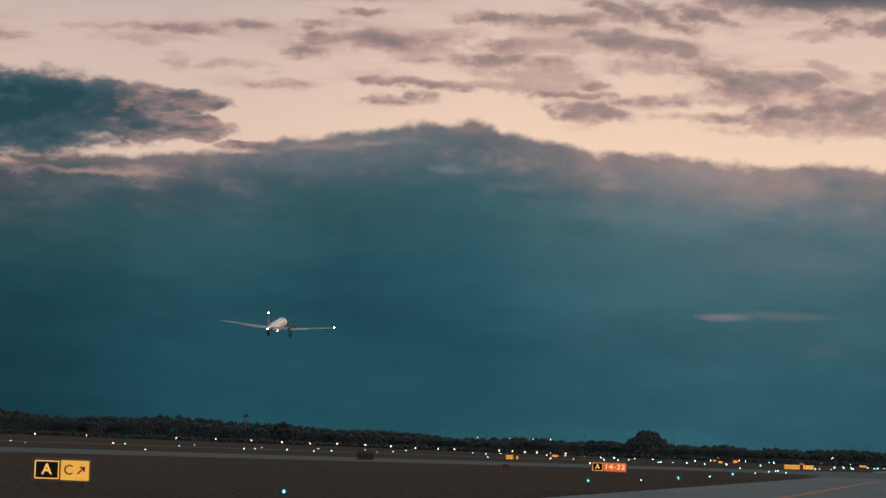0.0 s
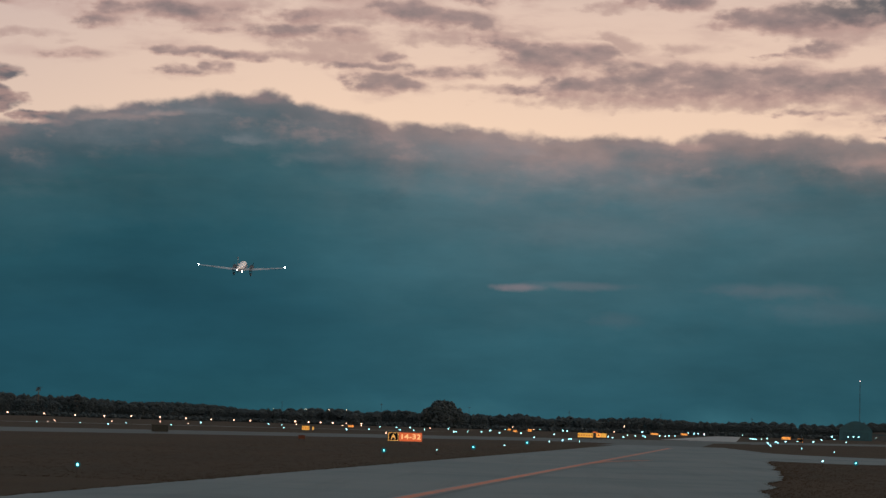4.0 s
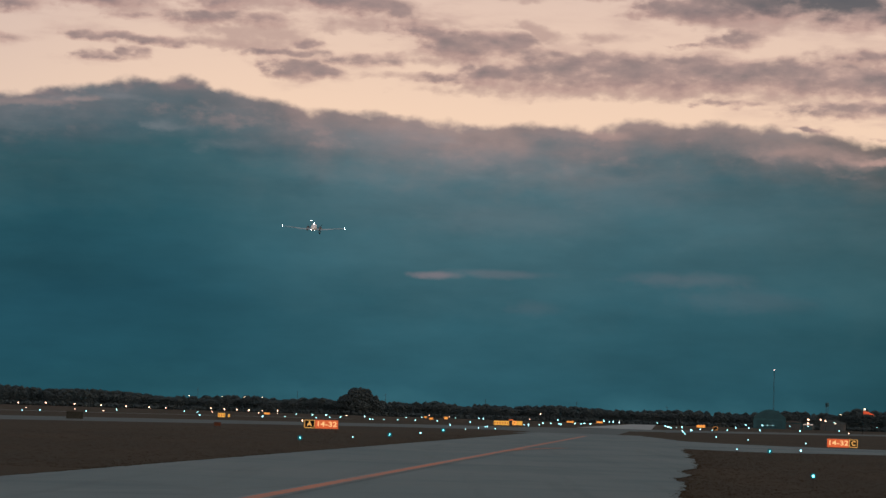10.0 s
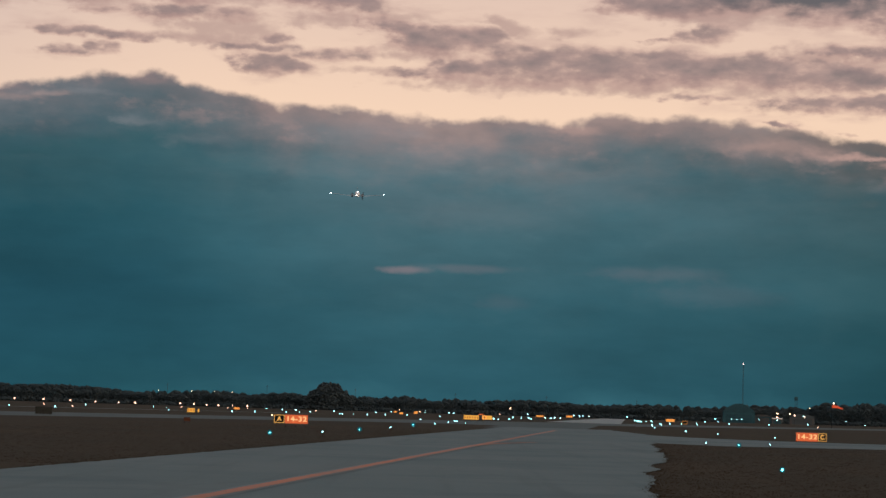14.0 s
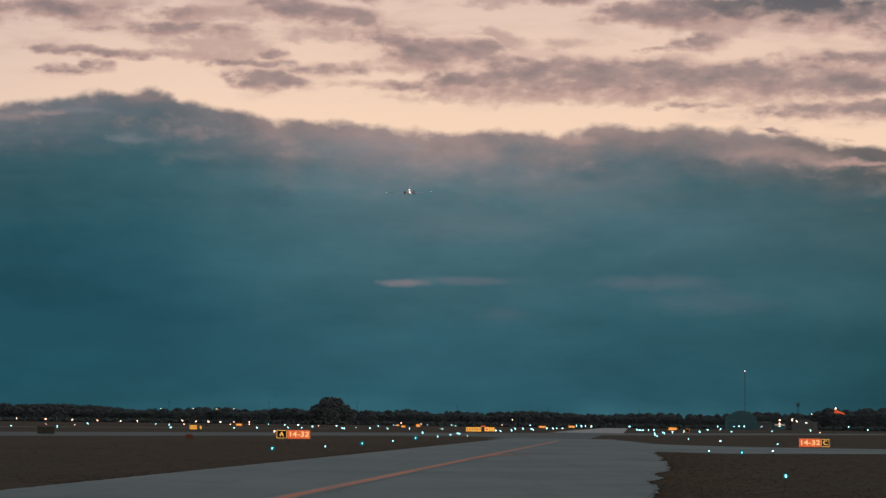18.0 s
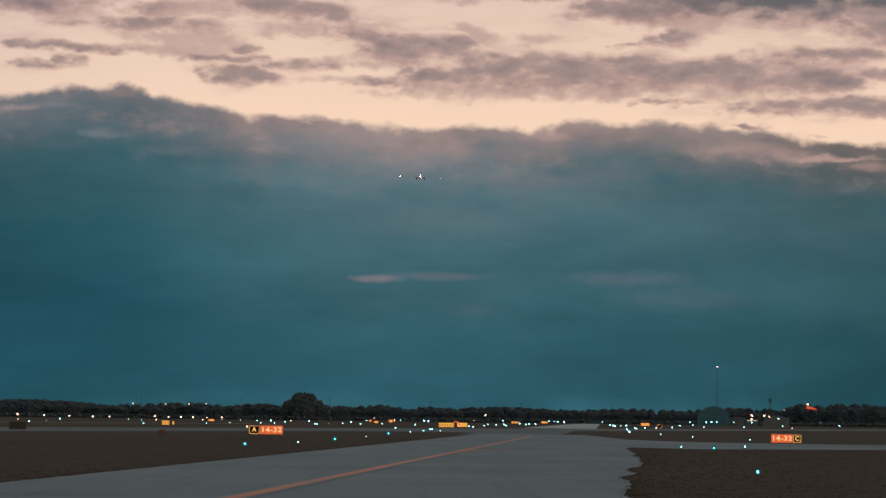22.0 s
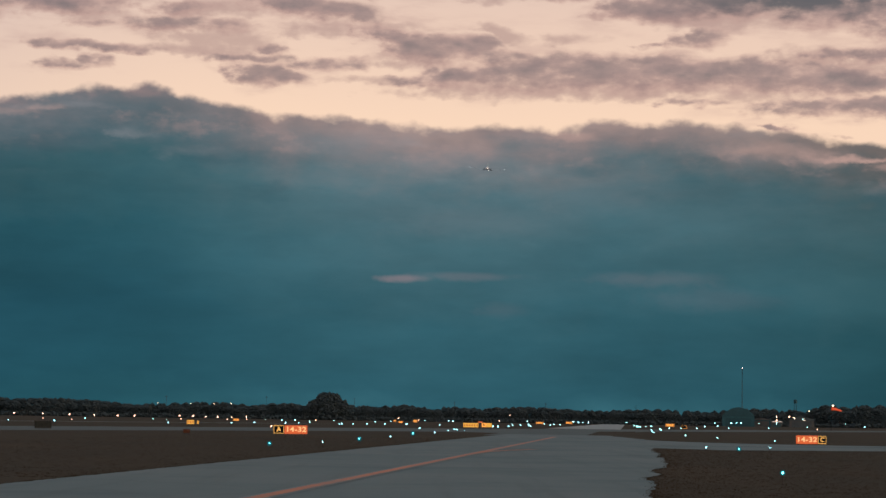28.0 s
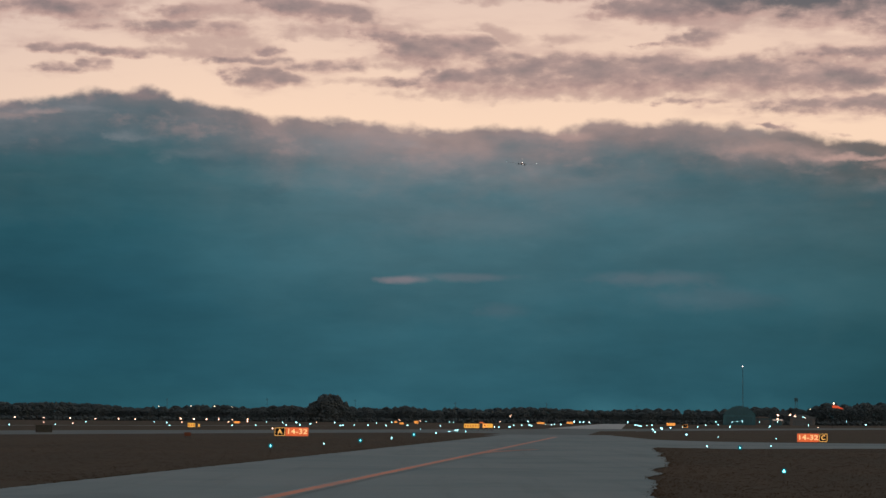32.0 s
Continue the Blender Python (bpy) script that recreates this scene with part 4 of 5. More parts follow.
PALE_EAST_SIDE = [
    (80.5, 981.7, 1.41), (75.2, 880.6, 0.3), (64.4, 744.9, 0.3), (62, 711.9, 0.3), (60, 682.5, 0.3), (80.6, 869.1, 0.3), (38.4, 413, 0.3),
    (32.5, 348.7, 0.3), (27.9, 296.2, 0.3), (47, 486.6, 0.3), (42.9, 441, 0.3), (55.3, 548, 0.3), (58.9, 555.2, 0.3), (25.9, 239.9, 0.3),
    (67.4, 596.9, 0.3), (113.9, 978.4, 0.41), (119.4, 977.7, 0.65), (25.4, 208.2, 0.3), (118.2, 977.9, 1.86), (85.5, 673.1, 0.3), (125.2, 977, 1.93),
    (127.3, 976.7, 1.98), (129.5, 976.5, 2.04), (117.4, 811.6, 0.3), (27, 183.2, 0.3), (144.4, 974.4, 2.12), (157.3, 972.4, 0.54), (181, 968.2, 1.04),
    (14.4, 123, 0.3), (18.4, 126.7, 0.3)]
PALE_SMALL = [
    (-106.6, 839.4, 0.3), (-87.6, 722.6, 0.3), (-76, 982.1, 0.49), (-21.5, 556.8, 0.3), (-21.7, 984.8, 0.75), (-6.9, 985, 1.02), (2.8, 262.8, 0.3),
    (-62.9, 983, 0.33), (67.2, 743.7, 0.3), (136.8, 975.5, 2.03), (155.4, 972.7, 4.01), (173.2, 969.7, 2.36)]


def build_lamps():
    blue, run = "blue taxiway lamps", "runway lamps"
    kinds = [
        ("taxiway_lamp", "blue taxiway edge lamp on a short stem, inside a halo shell", M_BLUE, BLUE_NEAR, blue, 1.0),
        ("runway_lamp", "warm white runway edge lamp on a stem, far off", M_WARM, WARM, run, 0.95),
        ("runway_lamp", "small warm runway lamp far across the field", M_WARM, WARM_SMALL, run, 0.6),
        ("taxiway_lamp", "small pale blue taxiway edge lamp far across the grass", M_PALE, PALE_WEST_SIDE + PALE_MIDDLE + PALE_EAST_SIDE, blue, 0.72),
        ("taxiway_lamp", "faint pale taxiway lamp far across the field", M_PALE, PALE_SMALL, blue, 0.5)]
    for name, label, mat, places, group, size in kinds:
        for x, y, h in places:
            far = math.hypot(x, y)
            # the added halo shell widens with distance, to look equally large everywhere
            halo = 0.0009 * far + 0.02 if mat is M_BLUE else 0.0
            lamp_post(name, label, mat, x, y, h, max(0.030, size * far / 4000.0), group, halo)


build_lamps()


# ---- the dark box, far signs, buildings and masts ----
def build_far_signs():
    far = "lit yellow guidance sign far across the grass"
    for x, y, w, h, foot, mat in ((-40.6, 367.8, 1.2, 0.65, 0.26, M_YELLOW), (-39.4, 367.9, 0.3, 0.5, 0.3, M_YELLOW), (4.9, 370.0, 2.5, 0.68, 0.42, M_YELLOW)):
        sign("taxiway_sign", far, x, y, 0, [(w, mat, "bars" if w > 1 else "", M_INK, False)], h, foot)
    sign("taxiway_sign", "lit sign with an orange panel beside a yellow panel", 7.5, 369.9, -2, [(0.75, M_ORANGE, "A", M_DARK, False), (0.92, M_YELLOW, "", None, False)], 0.65, 0.48)
    sign("taxiway_sign", "lit orange and black sign by the crossing", 45.9, 427.5, -6, [(0.97, M_DARK, "", M_ORANGE, True)], 0.62, 0.55)
    for x, y, w, h, foot, mat in ((-63.0, 697.2, 1.84, 0.56, 0.34, M_ORANGE), (-14.2, 799.9, 1.4, 0.6, 0.2, M_ORANGE), (-9.0, 799.9, 1.4, 0.8, 0.5, M_ORANGE), (15.7, 899.9, 1.8, 0.45, 0.6, M_RED),
                                  (37.0, 849.2, 2.76, 0.57, 0.6, M_ORANGE), (50.8, 898.6, 2.48, 0.68, 0.7, M_ORANGE), (56.3, 557.2, 2.1, 0.6, 0.75, M_ORANGE), (-16.2, 799.0, 1.0, 0.5, 0.7, M_ORANGE)):
        sign("airfield_sign", "small lit orange sign far down the airfield", x, y, 0, [(w, mat, "bars", M_INK, False)], h, foot)


def build_marker():
    top = tagged(new("marker_board"), "low dull orange marker board standing in the grass", "marker")
    top.matrix_basis = pose(-20.9, 186.5, 0)
    part("board", box(bmesh.new(), 0, 0, 0.34, 0.55, 0.04, 0.30, 0.01), M_DULL, top, "dull orange board")
    for s in (-1, 1):
        part("post", tube(bmesh.new(), (s * 0.2, 0.04, 0), (s * 0.2, 0.04, 0.46), 0.02, 0.02, 6), M_DARK, top)


def build_cabinet():
    top = tagged(new("equipment_cabinet"), "dark unlit equipment cabinet standing on the grass", "cabinet")
    top.matrix_basis = pose(-42.5, 242.3, 0, 0, 0, 10)
    part("plinth", box(bmesh.new(), 0, 0, 0.05, 1.7, 0.7, 0.10, 0.01), M_STEEL, top)
    part("body", box(bmesh.new(), 0, 0, 0.42, 1.78, 0.8, 0.66, 0.02), M_CABINET, top)
    part("lid", box(bmesh.new(), 0, 0, 0.78, 1.86, 0.88, 0.06, 0.015), M_CABINET, top)
    for s in (-1, 1):
        door = part("door", box(bmesh.new(), s * 0.44, -0.41, 0.42, 0.84, 0.03, 0.58, 0.008), M_CABINET, top)
        part("handle", box(bmesh.new(), s * 0.08, -0.44, 0.45, 0.03, 0.03, 0.14), M_DARK, door)


def build_mast():
    top = tagged(new("radio_mast"), "tall thin lattice radio mast with a lamp on top", "mast")
    top.matrix_basis = pose(194.9, 1467.1, 0)
    h, r = 37.6, 0.42
    feet = [(r * math.cos(a), r * math.sin(a)) for a in (0.5, 0.5 + 2.0944, 0.5 + 4.1888)]
    for x, y in feet:
        part("mast_leg", tube(bmesh.new(), (x, y, 0), (x * 0.55, y * 0.55, h), 0.06, 0.045, 6), M_MASTING, top)
    n = 16
    for i in range(n):
        bm = bmesh.new()
        z0, z1 = h * i / n, h * (i + 1) / n
        f0, f1 = 1 - 0.45 * i / n, 1 - 0.45 * (i + 1) / n
        for j in range(3):
            a, b = feet[j], feet[(j + 1) % 3]
            tube(bm, (a[0] * f0, a[1] * f0, z0), (b[0] * f1, b[1] * f1, z1), 0.025, 0.025, 5)
            tube(bm, (a[0] * f0, a[1] * f0, z0), (b[0] * f0, b[1] * f0, z0), 0.022, 0.022, 5)
        part("brace", bm, M_MASTING, top)
    bm = bmesh.new()
    bmesh.ops.create_uvsphere(bm, u_segments=10, v_segments=7, radius=0.34, matrix=Matrix.Translation((0, 0, h + 0.4)))
    part("mast_lamp", bm, M_MAST, top, "warm white lamp", smooth=True)


def shed(name, label, x, y, w, d, eaves, ridge, wall_mat, roof_mat, doors=1):
    """A hangar or hall with a shallow curved roof."""
    top = tagged(new(name), label, "building")
    top.matrix_basis = pose(x, y, 0, 0, 0, -math.degrees(math.atan2(x, y)))
    part("wall", box(bmesh.new(), 0, 0, eaves / 2, w, d, eaves), wall_mat, top)
    bm = bmesh.new()
    n, loops = 14, []
    for yy in (-d / 2 - 0.4, d / 2 + 0.4):
        loops.append([bm.verts.new((-w / 2 - 0.4 + (w + 0.8) * i / n, yy, eaves + 0.02 + (ridge - eaves) * math.sin(math.pi * i / n) ** 0.8)) for i in range(n + 1)])
    for i in range(n):
        bm.faces.new((loops[0][i], loops[0][i + 1], loops[1][i + 1], loops[1][i]))
    for lp in loops:
        bm.faces.new(lp)
    bmesh.ops.recalc_face_normals(bm, faces=bm.faces)
    part("roof", bm, roof_mat, top)
    for i in range(doors):
        dw = w * 0.8 / doors
        door = part("door", box(bmesh.new(), -w * 0.4 + dw * (i + 0.5), -d / 2 - 0.06, eaves * 0.42, dw * 0.96, 0.1, eaves * 0.84), roof_mat, top)
        for j in range(3):
            part("door_rib", box(bmesh.new(), -w * 0.4 + dw * (i + 0.2 + 0.3 * j), -d / 2 - 0.13, eaves * 0.42, 0.12, 0.06, eaves * 0.82), wall_mat, door)
    return top


def build_buildings():
    shed("hangar", "pale blue metal hangar with a curved roof before the woods", 182.2, 1388.1, 19.5, 24.0, 6.2, 11.7, M_CLADDING, M_ROOF, 2)
    hall = shed("terminal_hall", "low dark hall with a pale lit fascia", 221.3, 1390.0, 15.0, 12.0, 4.0, 6.6, M_HOUSE, M_WHITEWALL, 2)
    part("fascia", box(bmesh.new(), 0, -6.3, 4.6, 15.4, 0.3, 1.3, 0.03), M_WHITEWALL, hall, "pale fascia board")
    hut = shed("service_hut", "small hut with a lit white canopy", 202.4, 1365.1, 6.0, 5.0, 3.0, 4.4, M_HOUSE, M_ROOF, 1)
    part("canopy", box(bmesh.new(), 0, -3.0, 3.3, 5.9, 1.6, 0.5, 0.03), M_CANOPY, hut, "lit white canopy edge")
    shed("store_shed", "low grey store shed beside the hangar", 197.0, 1392.0, 11.0, 9.0, 4.2, 5.4, M_ROOF, M_HOUSE, 2)
    # water tower
    top = tagged(new("water_tower"), "small far water tower above the trees", "tower")
    top.matrix_basis = pose(262.7, 1679.6, 0)
    for a in range(4):
        c, s = math.cos(a * 1.5708 + 0.78), math.sin(a * 1.5708 + 0.78)
        part("tower_leg", tube(bmesh.new(), (c * 1.3, s * 1.3, 0), (c * 0.9, s * 0.9, 17.4), 0.09, 0.08, 6), M_MASTING, top)
    part("tank", tube(bmesh.new(), (0, 0, 17.4), (0, 0, 19.8), 1.3, 1.3, 16), M_ROOF, top)
    part("tank_roof", tube(bmesh.new(), (0, 0, 19.8), (0, 0, 20.5), 1.4, 0.1, 16), M_ROOF, top)


def build_windsock():
    top = tagged(new("windsock"), "lit orange windsock on a pole, blowing out sideways", "windsock")
    top.matrix_basis = pose(118.8, 689.8, 0)
    part("pole", tube(bmesh.new(), (0, 0, 0), (0, 0, 7.2), 0.06, 0.045, 8), M_DARK, top)
    part("arm", tube(bmesh.new(), (0, 0, 7.0), (0.45, 0, 7.35), 0.04, 0.04, 6), M_STEEL, top)
    bm = bmesh.new()
    bmesh.ops.create_uvsphere(bm, u_segments=8, v_segments=6, radius=0.24, matrix=Matrix.Translation((0.5, -0.1, 7.6)))
    part("lamp", bm, M_LAMP, top, smooth=True)
    bm, n = bmesh.new(), 10
    prev = None
    for i in range(9):
        f = i / 8
        r, cx, cz = 0.52 - 0.36 * f, 0.15 + 3.1 * f, 6.65 - 0.7 * f * f
        ring = [bm.verts.new((cx, r * math.cos(6.2832 * j / n), cz + r * math.sin(6.2832 * j / n))) for j in range(n)]
        if prev:
            for j in range(n):
                bm.faces.new((prev[j], prev[(j + 1) % n], ring[(j + 1) % n], ring[j]))
        prev = ring
    part("sock", bm, M_SOCK, top, "glowing orange fabric cone", smooth=True)
    hoop = bmesh.new()
    for j in range(12):
        a, b = 6.2832 * j / 12, 6.2832 * (j + 1) / 12
        tube(hoop, (0.14, 0.54 * math.cos(a), 6.65 + 0.54 * math.sin(a)), (0.14, 0.54 * math.cos(b), 6.65 + 0.54 * math.sin(b)), 0.03, 0.03, 5)
    part("hoop", hoop, M_STEEL, top)


def build_poles():
    first = None
    for x, y, z in ((-161.2, 1290.0, 8.6), (-142.8, 1292.1, 8.7), (-129.7, 1293.5, 8.8), (-119.8, 1294.5, 8.9), (39.2, 1299.4, 4.3), (211.0, 1373.9, 6.2), (214.1, 1373.4, 5.5), (219.7, 1372.5, 4.6), (201.1, 1355.2, 6.1), (222.8, 1372.0, 10.0)):
        top = tagged(new("lamp_post"), "far street lamp glowing on a thin pole", "lamp post", "far lamp posts")
        top.matrix_basis = pose(x, y, 0)
        part("pole", tube(bmesh.new(), (0, 0, 0), (0, 0, z), 0.06, 0.045, 6), M_DARK, top)
        part("arm", tube(bmesh.new(), (0, 0, z - 0.1), (0, -0.8, z + 0.1), 0.05, 0.05, 6), M_STEEL, top)
        bm = bmesh.new()
        bmesh.ops.create_uvsphere(bm, u_segments=8, v_segments=5, radius=0.20 if y < 1350 else 0.26, matrix=Matrix.Translation((0, -0.9, z)) @ Matrix.Diagonal((1.2, 1.2, 0.8, 1)))
        part("lamp_head", bm, M_LAMP, top, smooth=True)
    for x, y, z in ((-187.8, 1548.6, 15.5), (-120.0, 1555.4, 16.0), (-59.6, 1558.9, 15.7), (9.3, 1560.0, 14.3), (71.9, 1558.3, 14.3), (133.7, 1554.3, 13.2)):
        top = tagged(new("utility_pole"), "thin far utility pole rising above the trees", "pole", "utility poles")
        top.matrix_basis = pose(x, y, 0)
        part("pole", tube(bmesh.new(), (0, 0, 0), (0, 0, z), 0.15, 0.11, 6), M_MASTING, top)
        part("cross_arm", box(bmesh.new(), 0, 0, z - 1.0, 1.8, 0.12, 0.14), M_MASTING, top)


build_far_signs()
build_marker()
build_cabinet()
build_mast()
build_buildings()
build_windsock()
build_poles()


# ---- far trees ----
# heading and height of the tree line above the horizon, degrees
SKYLINE = [(-24.0, 0.52), (-19.1, 0.58), (-17.7, 0.45), (-15.6, 0.51), (-14.9, 0.60), (-13.5, 0.48), (-12.0, 0.47), (-11.2, 0.40), (-10.3, 0.37), (-9.7, 0.42), (-8.8, 0.37), (-7.7, 0.29), (-6.9, 0.31),
           (-5.9, 0.38), (-4.7, 0.29), (-4.0, 0.37), (-3.3, 0.30), (-2.4, 0.34), (-1.7, 0.31), (-1.0, 0.37), (-0.2, 0.29), (0.3, 0.35), (1.0, 0.30), (2.3, 0.37), (2.8, 0.33), (3.8, 0.29),
           (5.2, 0.35), (6.7, 0.31), (7.9, 0.40), (9.2, 0.36), (9.6, 0.50), (10.2, 0.50), (11.0, 0.53), (14.0, 0.48), (18.0, 0.5)]


def clump_mesh(name, rng, spots):
    """One mesh of leaf clumps: a small dented eight-sided solid at every spot (centre, size)."""
    base = np.array([(1, 0, 0), (0, 1, 0), (-1, 0, 0), (0, -1, 0), (0, 0, 1), (0, 0, -1)], float)
    tri = np.array([(0, 1, 4), (1, 2, 4), (2, 3, 4), (3, 0, 4), (1, 0, 5), (2, 1, 5), (3, 2, 5), (0, 3, 5)])
    n = len(spots)
    c, size = np.array([p for p, q in spots], float), np.array([q for p, q in spots], float)
    turn = rng.uniform(0, 6.2832, n)
    co, si = np.cos(turn), np.sin(turn)
    pts = base[None] * (size[:, None, None] * rng.uniform(0.6, 1.35, (n, 6, 1)))
    pts = np.stack([pts[..., 0] * co[:, None] - pts[..., 1] * si[:, None], pts[..., 0] * si[:, None] + pts[..., 1] * co[:, None], pts[..., 2] * rng.uniform(0.6, 1.0, (n, 1))], -1) + c[:, None]
    me = bpy.data.meshes.new(name)
    me.from_pydata(pts.reshape(-1, 3).tolist(), [], (tri[None] + 6 * np.arange(n)[:, None, None]).reshape(-1, 3).tolist())
    me.materials.append(M_HAZED_LEAF)
    me.polygons.foreach_set("use_smooth", [True] * len(me.polygons))
    return me


def build_woods():
    rng = np.random.default_rng(7)
    az = np.array([s[0] for s in SKYLINE])
    el = np.array([s[1] for s in SKYLINE])
    spots, trunks = [], []
    for row in range(4):
        a = -24.0
        while a < 17.5:
            a += rng.uniform(0.10, 0.24)
            d = 1590 + 45 * row + rng.uniform(-18, 18)
            low = 0.82 if row == 0 else 1.0
            r = 2.4 + 5.2 * rng.random() ** 1.8
            a += r / d * 28.0
            h = 1.6 + d * math.tan(radians(float(np.interp(a, az, el)))) * low * (0.84 + 0.20 * rng.random() ** 0.7)
            x, y = d * math.sin(radians(a)), d * math.cos(radians(a))
            trunks.append((x, y, h))
            for i in range(int(110 + 50 * r)):
                u, v = rng.uniform(0, 2 * math.pi), rng.uniform(0.0, 1.0)
                rise = math.sqrt(max(0.0, 1.0 - (0.92 * v) ** 2.2))
                zz = h * (0.30 + 0.66 * rise) * (1.0 if rng.random() < 0.55 else rng.uniform(0.1, 1.0))
                size = rng.uniform(0.38, 0.80) * (0.8 + 0.05 * r)
                spots.append(((x + r * v * math.cos(u), y + r * v * math.sin(u), zz - 0.5 * size), size))
            for i in range(8):
                u, v = rng.uniform(0, 2 * math.pi), rng.uniform(0.0, 0.8)
                spots.append(((x + r * v * math.cos(u), y + r * v * math.sin(u), h * (0.32 + 0.66 * math.sqrt(1 - (0.92 * v) ** 2.2))), rng.uniform(0.25, 0.55)))
    # low scrub that fills the foot of the wood
    for i in range(5000):
        a, d = rng.uniform(-24.0, 17.5), rng.uniform(1560, 1600)
        spots.append(((d * math.sin(radians(a)), d * math.cos(radians(a)), rng.uniform(0.3, 2.4)), rng.uniform(0.7, 1.6)))
    for i in range(9000):
        a, d = rng.uniform(-24.0, 17.5), rng.uniform(1680, 1770)
        spots.append(((d * math.sin(radians(a)), d * math.cos(radians(a)), rng.uniform(0.3, 5.5)), rng.uniform(1.0, 2.2)))
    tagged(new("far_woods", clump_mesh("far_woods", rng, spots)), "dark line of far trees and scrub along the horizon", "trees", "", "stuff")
    vs, fs = [], []
    for x, y, h in trunks:
        o = len(vs)
        for z, r in ((0.0, 0.28), (h * 0.6, 0.12)):
            vs.extend((x + r * math.cos(k * 1.2566), y + r * math.sin(k * 1.2566), z) for k in range(5))
        fs.extend((o + k, o + (k + 1) % 5, o + 5 + (k + 1) % 5, o + 5 + k) for k in range(5))
    me = bpy.data.meshes.new("far_trunks")
    me.from_pydata(vs, [], fs)
    me.materials.append(M_BARK)
    tagged(new("far_trunks", me), "thin bare trunks among the far woods", "trunks", "", "stuff")


def tree(label, x, y, height, spread, lobes, seed):
    """A broad tree: tapered trunk, limbs and a crown of leaf clumps in a few lobes (dx, z share, radius share)."""
    rng = np.random.default_rng(seed)
    top = tagged(new("tree"), label, "tree")
    top.matrix_basis = pose(x, y, 0)
    part("trunk", tube(bmesh.new(), (0, 0, 0), (0, 0, height * 0.5), height * 0.035, height * 0.018, 9), M_BARK, top)
    spots = []
    for dx, zs, rs in lobes:
        c, r = np.array((dx * spread, rng.uniform(-1, 1), zs * height)), rs * spread
        part("limb", tube(bmesh.new(), (0, 0, height * 0.32), tuple(c), height * 0.014, height * 0.006, 7), M_BARK, top)
        for i in range(int(250 + 800 * rs)):
            v = rng.normal(size=3)
            v /= np.linalg.norm(v)
            spots.append((tuple(c + v * r * rng.uniform(0.55, 1.0) * np.array((1.0, 1.0, 0.85))), rng.uniform(0.3, 0.9) * r / 4.2))
    spots = [(c, s) for c, s in spots if c[2] > 0.3]
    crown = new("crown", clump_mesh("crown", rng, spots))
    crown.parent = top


def palm(x, y, height):
    rng = np.random.default_rng(5)
    top = tagged(new("palm_tree"), "tall thin palm standing above the dark woods", "tree")
    top.matrix_basis = pose(x, y, 0)
    part("trunk", tube(bmesh.new(), (0, 0, 0), (0.3, 0, height - 1.5), 0.38, 0.26, 8), M_BARK, top)
    for i in range(18):
        a, lift = rng.uniform(0, 6.2832), rng.uniform(-0.5, 0.9)
        bm = bmesh.new()
        n, left, right = 6, [], []
        for j in range(n + 1):
            f = j / n
            rr, zz = 2.6 * f, height - 1.5 + 2.2 * lift * f - 1.9 * f * f
            wv = 0.42 * math.sin(math.pi * (0.12 + 0.86 * f))
            c, s = math.cos(a), math.sin(a)
            left.append(bm.verts.new((0.3 + rr * c - wv * s, rr * s + wv * c, zz - 0.12)))
            right.append(bm.verts.new((0.3 + rr * c + wv * s, rr * s - wv * c, zz)))
        for j in range(n):
            bm.faces.new((left[j], left[j + 1], right[j + 1], right[j]))
        part("frond", bm, M_HAZED_LEAF, top)


build_woods()
tree("broad round tree standing high over the far woods", -78.5, 1575.0, 19.0, 13.0, [(0.0, 0.66, 0.62), (-0.62, 0.48, 0.5), (0.62, 0.47, 0.5), (-0.25, 0.78, 0.38), (0.30, 0.76, 0.40), (-0.95, 0.30, 0.38), (0.98, 0.30, 0.40), (0.0, 0.35, 0.7)], 3)
tree("small round-headed tree above the far woods", -332.5, 1560.0, 16.4, 4.2, [(0.0, 0.86, 0.55), (-0.4, 0.80, 0.4), (0.45, 0.80, 0.42), (0.0, 0.55, 0.45), (0.0, 0.3, 0.6)], 4)
palm(-359.1, 1556.0, 21.3)


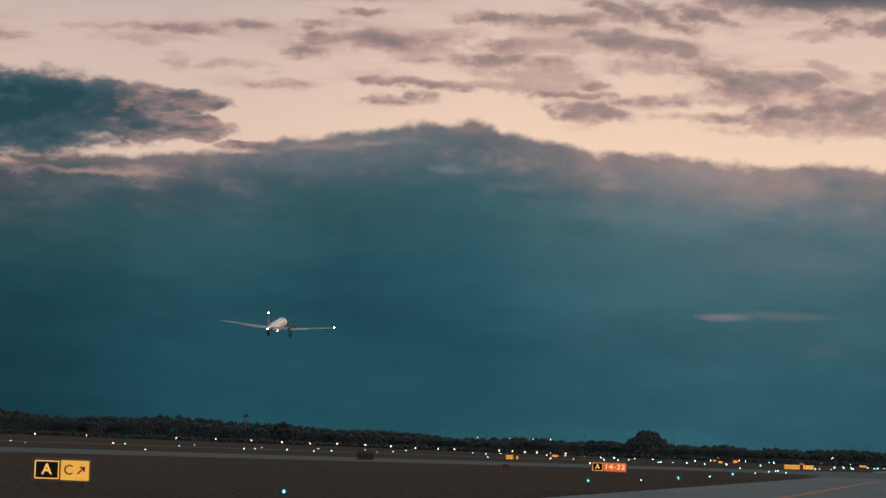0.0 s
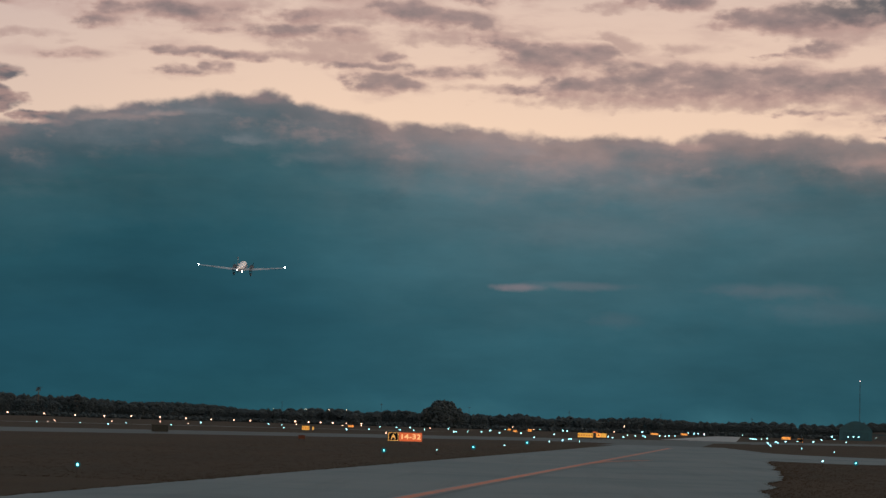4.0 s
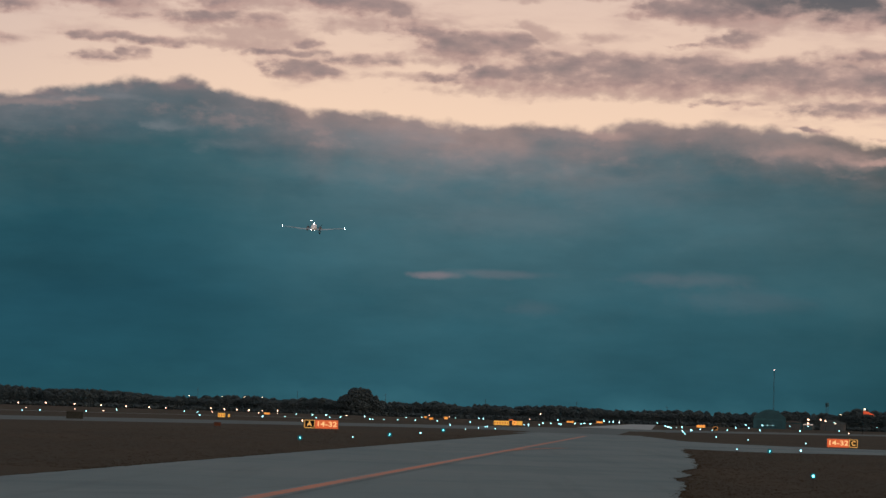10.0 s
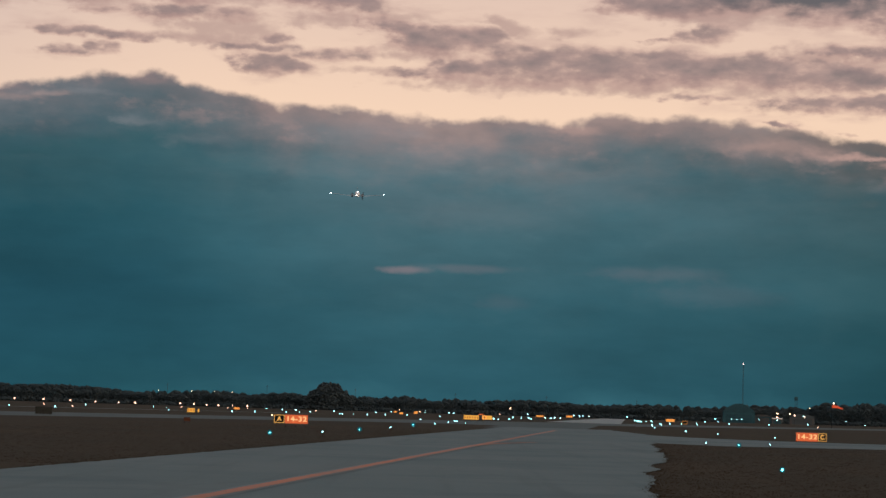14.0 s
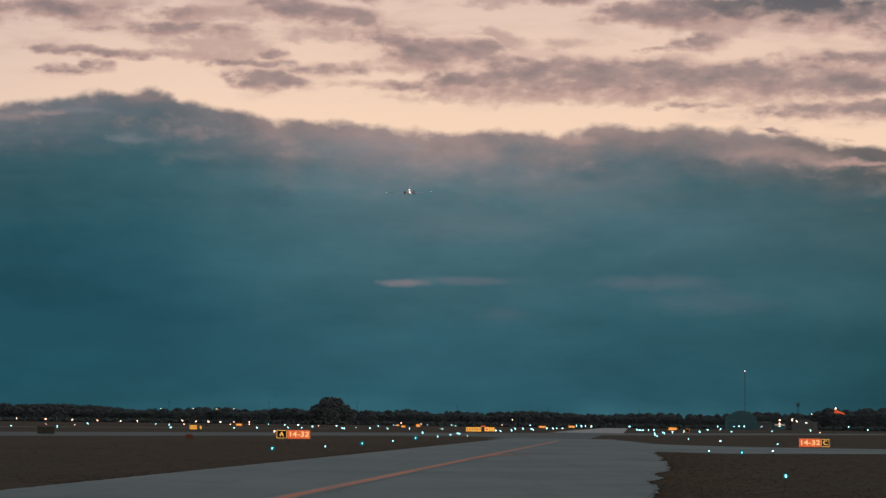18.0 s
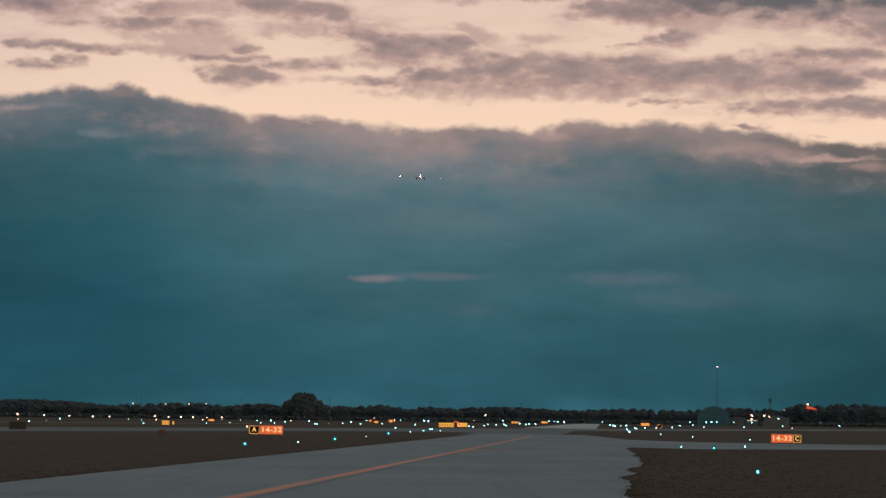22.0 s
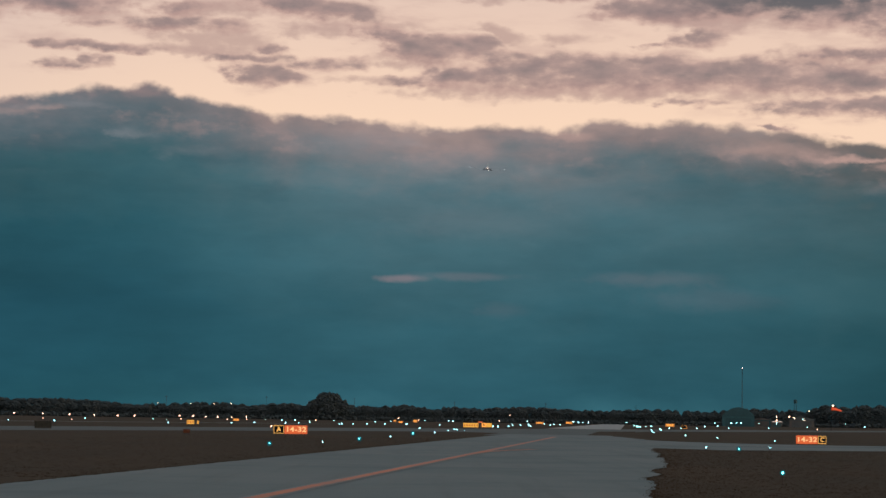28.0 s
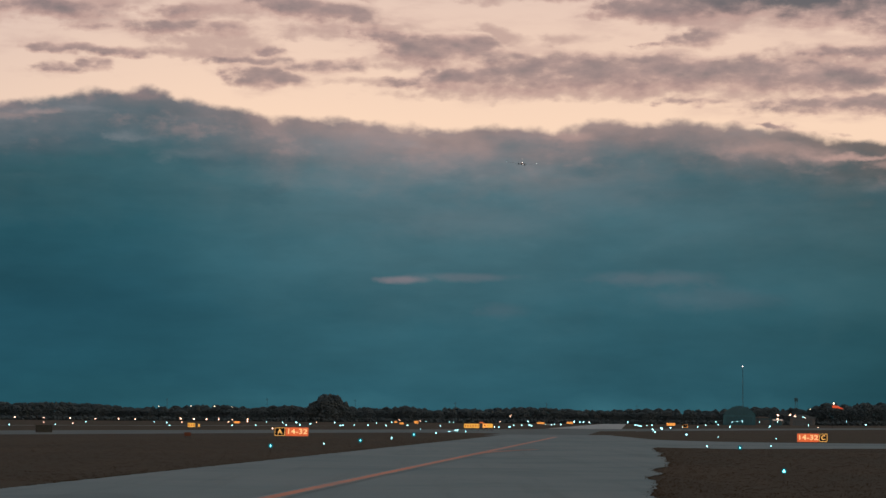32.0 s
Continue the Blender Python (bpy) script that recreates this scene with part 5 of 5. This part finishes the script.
# ---- grass that creeps over the pavement's edges ----
def build_tufts():
    rng = np.random.default_rng(11)
    side = Vector((A_DIR.y, -A_DIR.x))
    spots = []

    def sow(count, s0, s1, lean, reach, edge, sgn, tall):
        """Tufts between s0 and s1 along the taxiway, thinning out within reach of its edge."""
        for i in range(count):
            s = s0 + (s1 - s0) * rng.random() ** lean
            p = A_FOOT + A_DIR * s + side * sgn * (edge(s) - 0.10 + reach * rng.random() ** 1.6)
            spots.append((p.x, p.y, tall * rng.uniform(0.5, 1.2)))

    # ragged rims of the pavement, then the open grass on either side
    sow(900, -165, -60, 1.4, 0.15, right_edge, 1, 0.03)
    sow(700, -165, -45, 1.3, 0.20, lambda s: 6.9, -1, 0.03)
    sow(11000, -160, -62, 1.5, 16.0, right_edge, 1, 0.016)
    sow(9000, -150, -10, 1.4, 24.0, lambda s: 6.95, -1, 0.016)
    n, blades = len(spots), 4
    base = np.repeat(np.array(spots), blades, axis=0)
    turn, lean = rng.uniform(0, 6.2832, n * blades), rng.uniform(0.1, 0.8, n * blades)
    w, h = rng.uniform(0.008, 0.022, n * blades), base[:, 2] * rng.uniform(0.6, 1.2, n * blades)
    x, y = base[:, 0] + rng.normal(0, 0.05, n * blades), base[:, 1] + rng.normal(0, 0.05, n * blades)
    c, s, zero = np.cos(turn), np.sin(turn), np.zeros(n * blades)
    pts = np.stack([np.stack([x - w * s, y + w * c, zero], -1), np.stack([x + w * s, y - w * c, zero], -1),
                    np.stack([x + lean * h * c * 0.5 + w * 0.6 * s, y + lean * h * s * 0.5 - w * 0.6 * c, h * 0.65], -1), np.stack([x + lean * h * c, y + lean * h * s, h], -1)], 1)
    tri = np.array([(0, 1, 2), (0, 2, 3)])
    me = bpy.data.meshes.new("grass_tufts")
    me.from_pydata(pts.reshape(-1, 3).tolist(), [], (tri[None] + 4 * np.arange(n * blades)[:, None, None]).reshape(-1, 3).tolist())
    me.materials.append(M_BLADE)
    tagged(new("grass_tufts", me), "ragged dry grass creeping over the pavement edges", "grass", "", "stuff")


build_tufts()


def motions():
    rows = []
    track = [(0, -122.4, 562.9, 31.1), (1, -117.7, 609.7, 36.0), (2, -113.3, 657.0, 42.3), (5, -103.4, 802.1, 57.7), (6, -99.8, 851.3, 63.3), (7, -95.1, 900.8, 69.2), (8, -89.0, 950.6, 75.4),
             (9, -82.5, 1000.6, 80.3), (10, -76.4, 1050.8, 87.2), (11, -70.1, 1101.2, 95.4), (12, -63.6, 1151.5, 104.1), (13, -56.7, 1201.9, 112.3), (14, -50.4, 1252.3, 120.4), (15, -43.6, 1302.5, 128.7),
             (18, -23.9, 1452.2, 150.5), (19, -17.4, 1501.6, 156.9), (20, -11.3, 1550.6, 164.0), (21, -5.3, 1599.1, 171.0), (22, 0.7, 1647.3, 178.2)]
    track += [(23, 6.2, 1694.8, 184.8), (24, 12.6, 1741.9, 192.3), (25, 17.9, 1788.3, 198.6), (28, 36.7, 1923.1, 216.0), (29, 44.9, 1966.5, 222.4), (30, 52.8, 2008.9, 228.8), (31, 62.7, 2050.5, 234.9), (32, 72.7, 2091.0, 240.5)]
    for t, x, y, z in track:
        bank = float(np.interp(t, (0, 2, 5, 9, 14, 18, 20, 22, 25, 29, 32), (2.0, -0.6, 1.5, 1.0, 0.3, -1.5, -0.5, 2.1, 0.9, 5.4, 6.0)))
        head = float(np.interp(t, (0, 1, 2, 5, 6, 7, 8, 10, 14, 18, 24, 32), (0.0, -0.9, -4.6, 2.0, 5.5, 7.5, 0.8, 0.0, -1.3, -0.9, 0.4, 2.0)))
        pitch = float(np.interp(t, (0, 2, 5, 10, 18, 25, 32), (10.4, 11.4, 11.6, 11.6, 9.8, 8.2, 7.2)))
        rows.append((t, pose(x, y, z + 0.2, pitch, bank, -head)))
    walk(AEROPLANE, rows)
    left, right = LEGS
    walk(left, [(0, pose(-2.85, 0.9, -1.0)), (3.0, pose(-2.85, 0.9, -1.0)), (7.5, pose(-2.85, 0.9, -1.0, 80)), (32, pose(-2.85, 0.9, -1.0, 80))])
    walk(right, [(0, pose(2.85, 0.9, -1.0)), (12.0, pose(2.85, 0.9, -1.0)), (17.5, pose(2.85, 0.9, -1.0, 80)), (32, pose(2.85, 0.9, -1.0, 80))])
    shut = [(0, 0), (1.25, 0), (1.32, 60), (1.39, 120), (1.46, 180), (4.65, 180), (4.72, 120), (4.79, 60), (4.86, 0), (7.4, 0), (7.5, 60), (7.6, 120), (7.7, 180), (32, 180)]
    walk(ADDED_SHUTTER, [(t, pose(-14.56, -1.1, 0.28, 0, 0, a)) for t, a in shut])
    for beacon, y, z, period, first in ((BEACONS[0], -12.0, 4.3, 1.4250, 0.03), (BEACONS[1], 1.5, 1.30, 1.3370, 0.60)):
        turn = []
        for i in range(161):
            turn.append((i * 0.2, pose(0, y, z, 0, 0, 360.0 * (i * 0.2 - first) / period)))
        walk(beacon, turn)


motions()
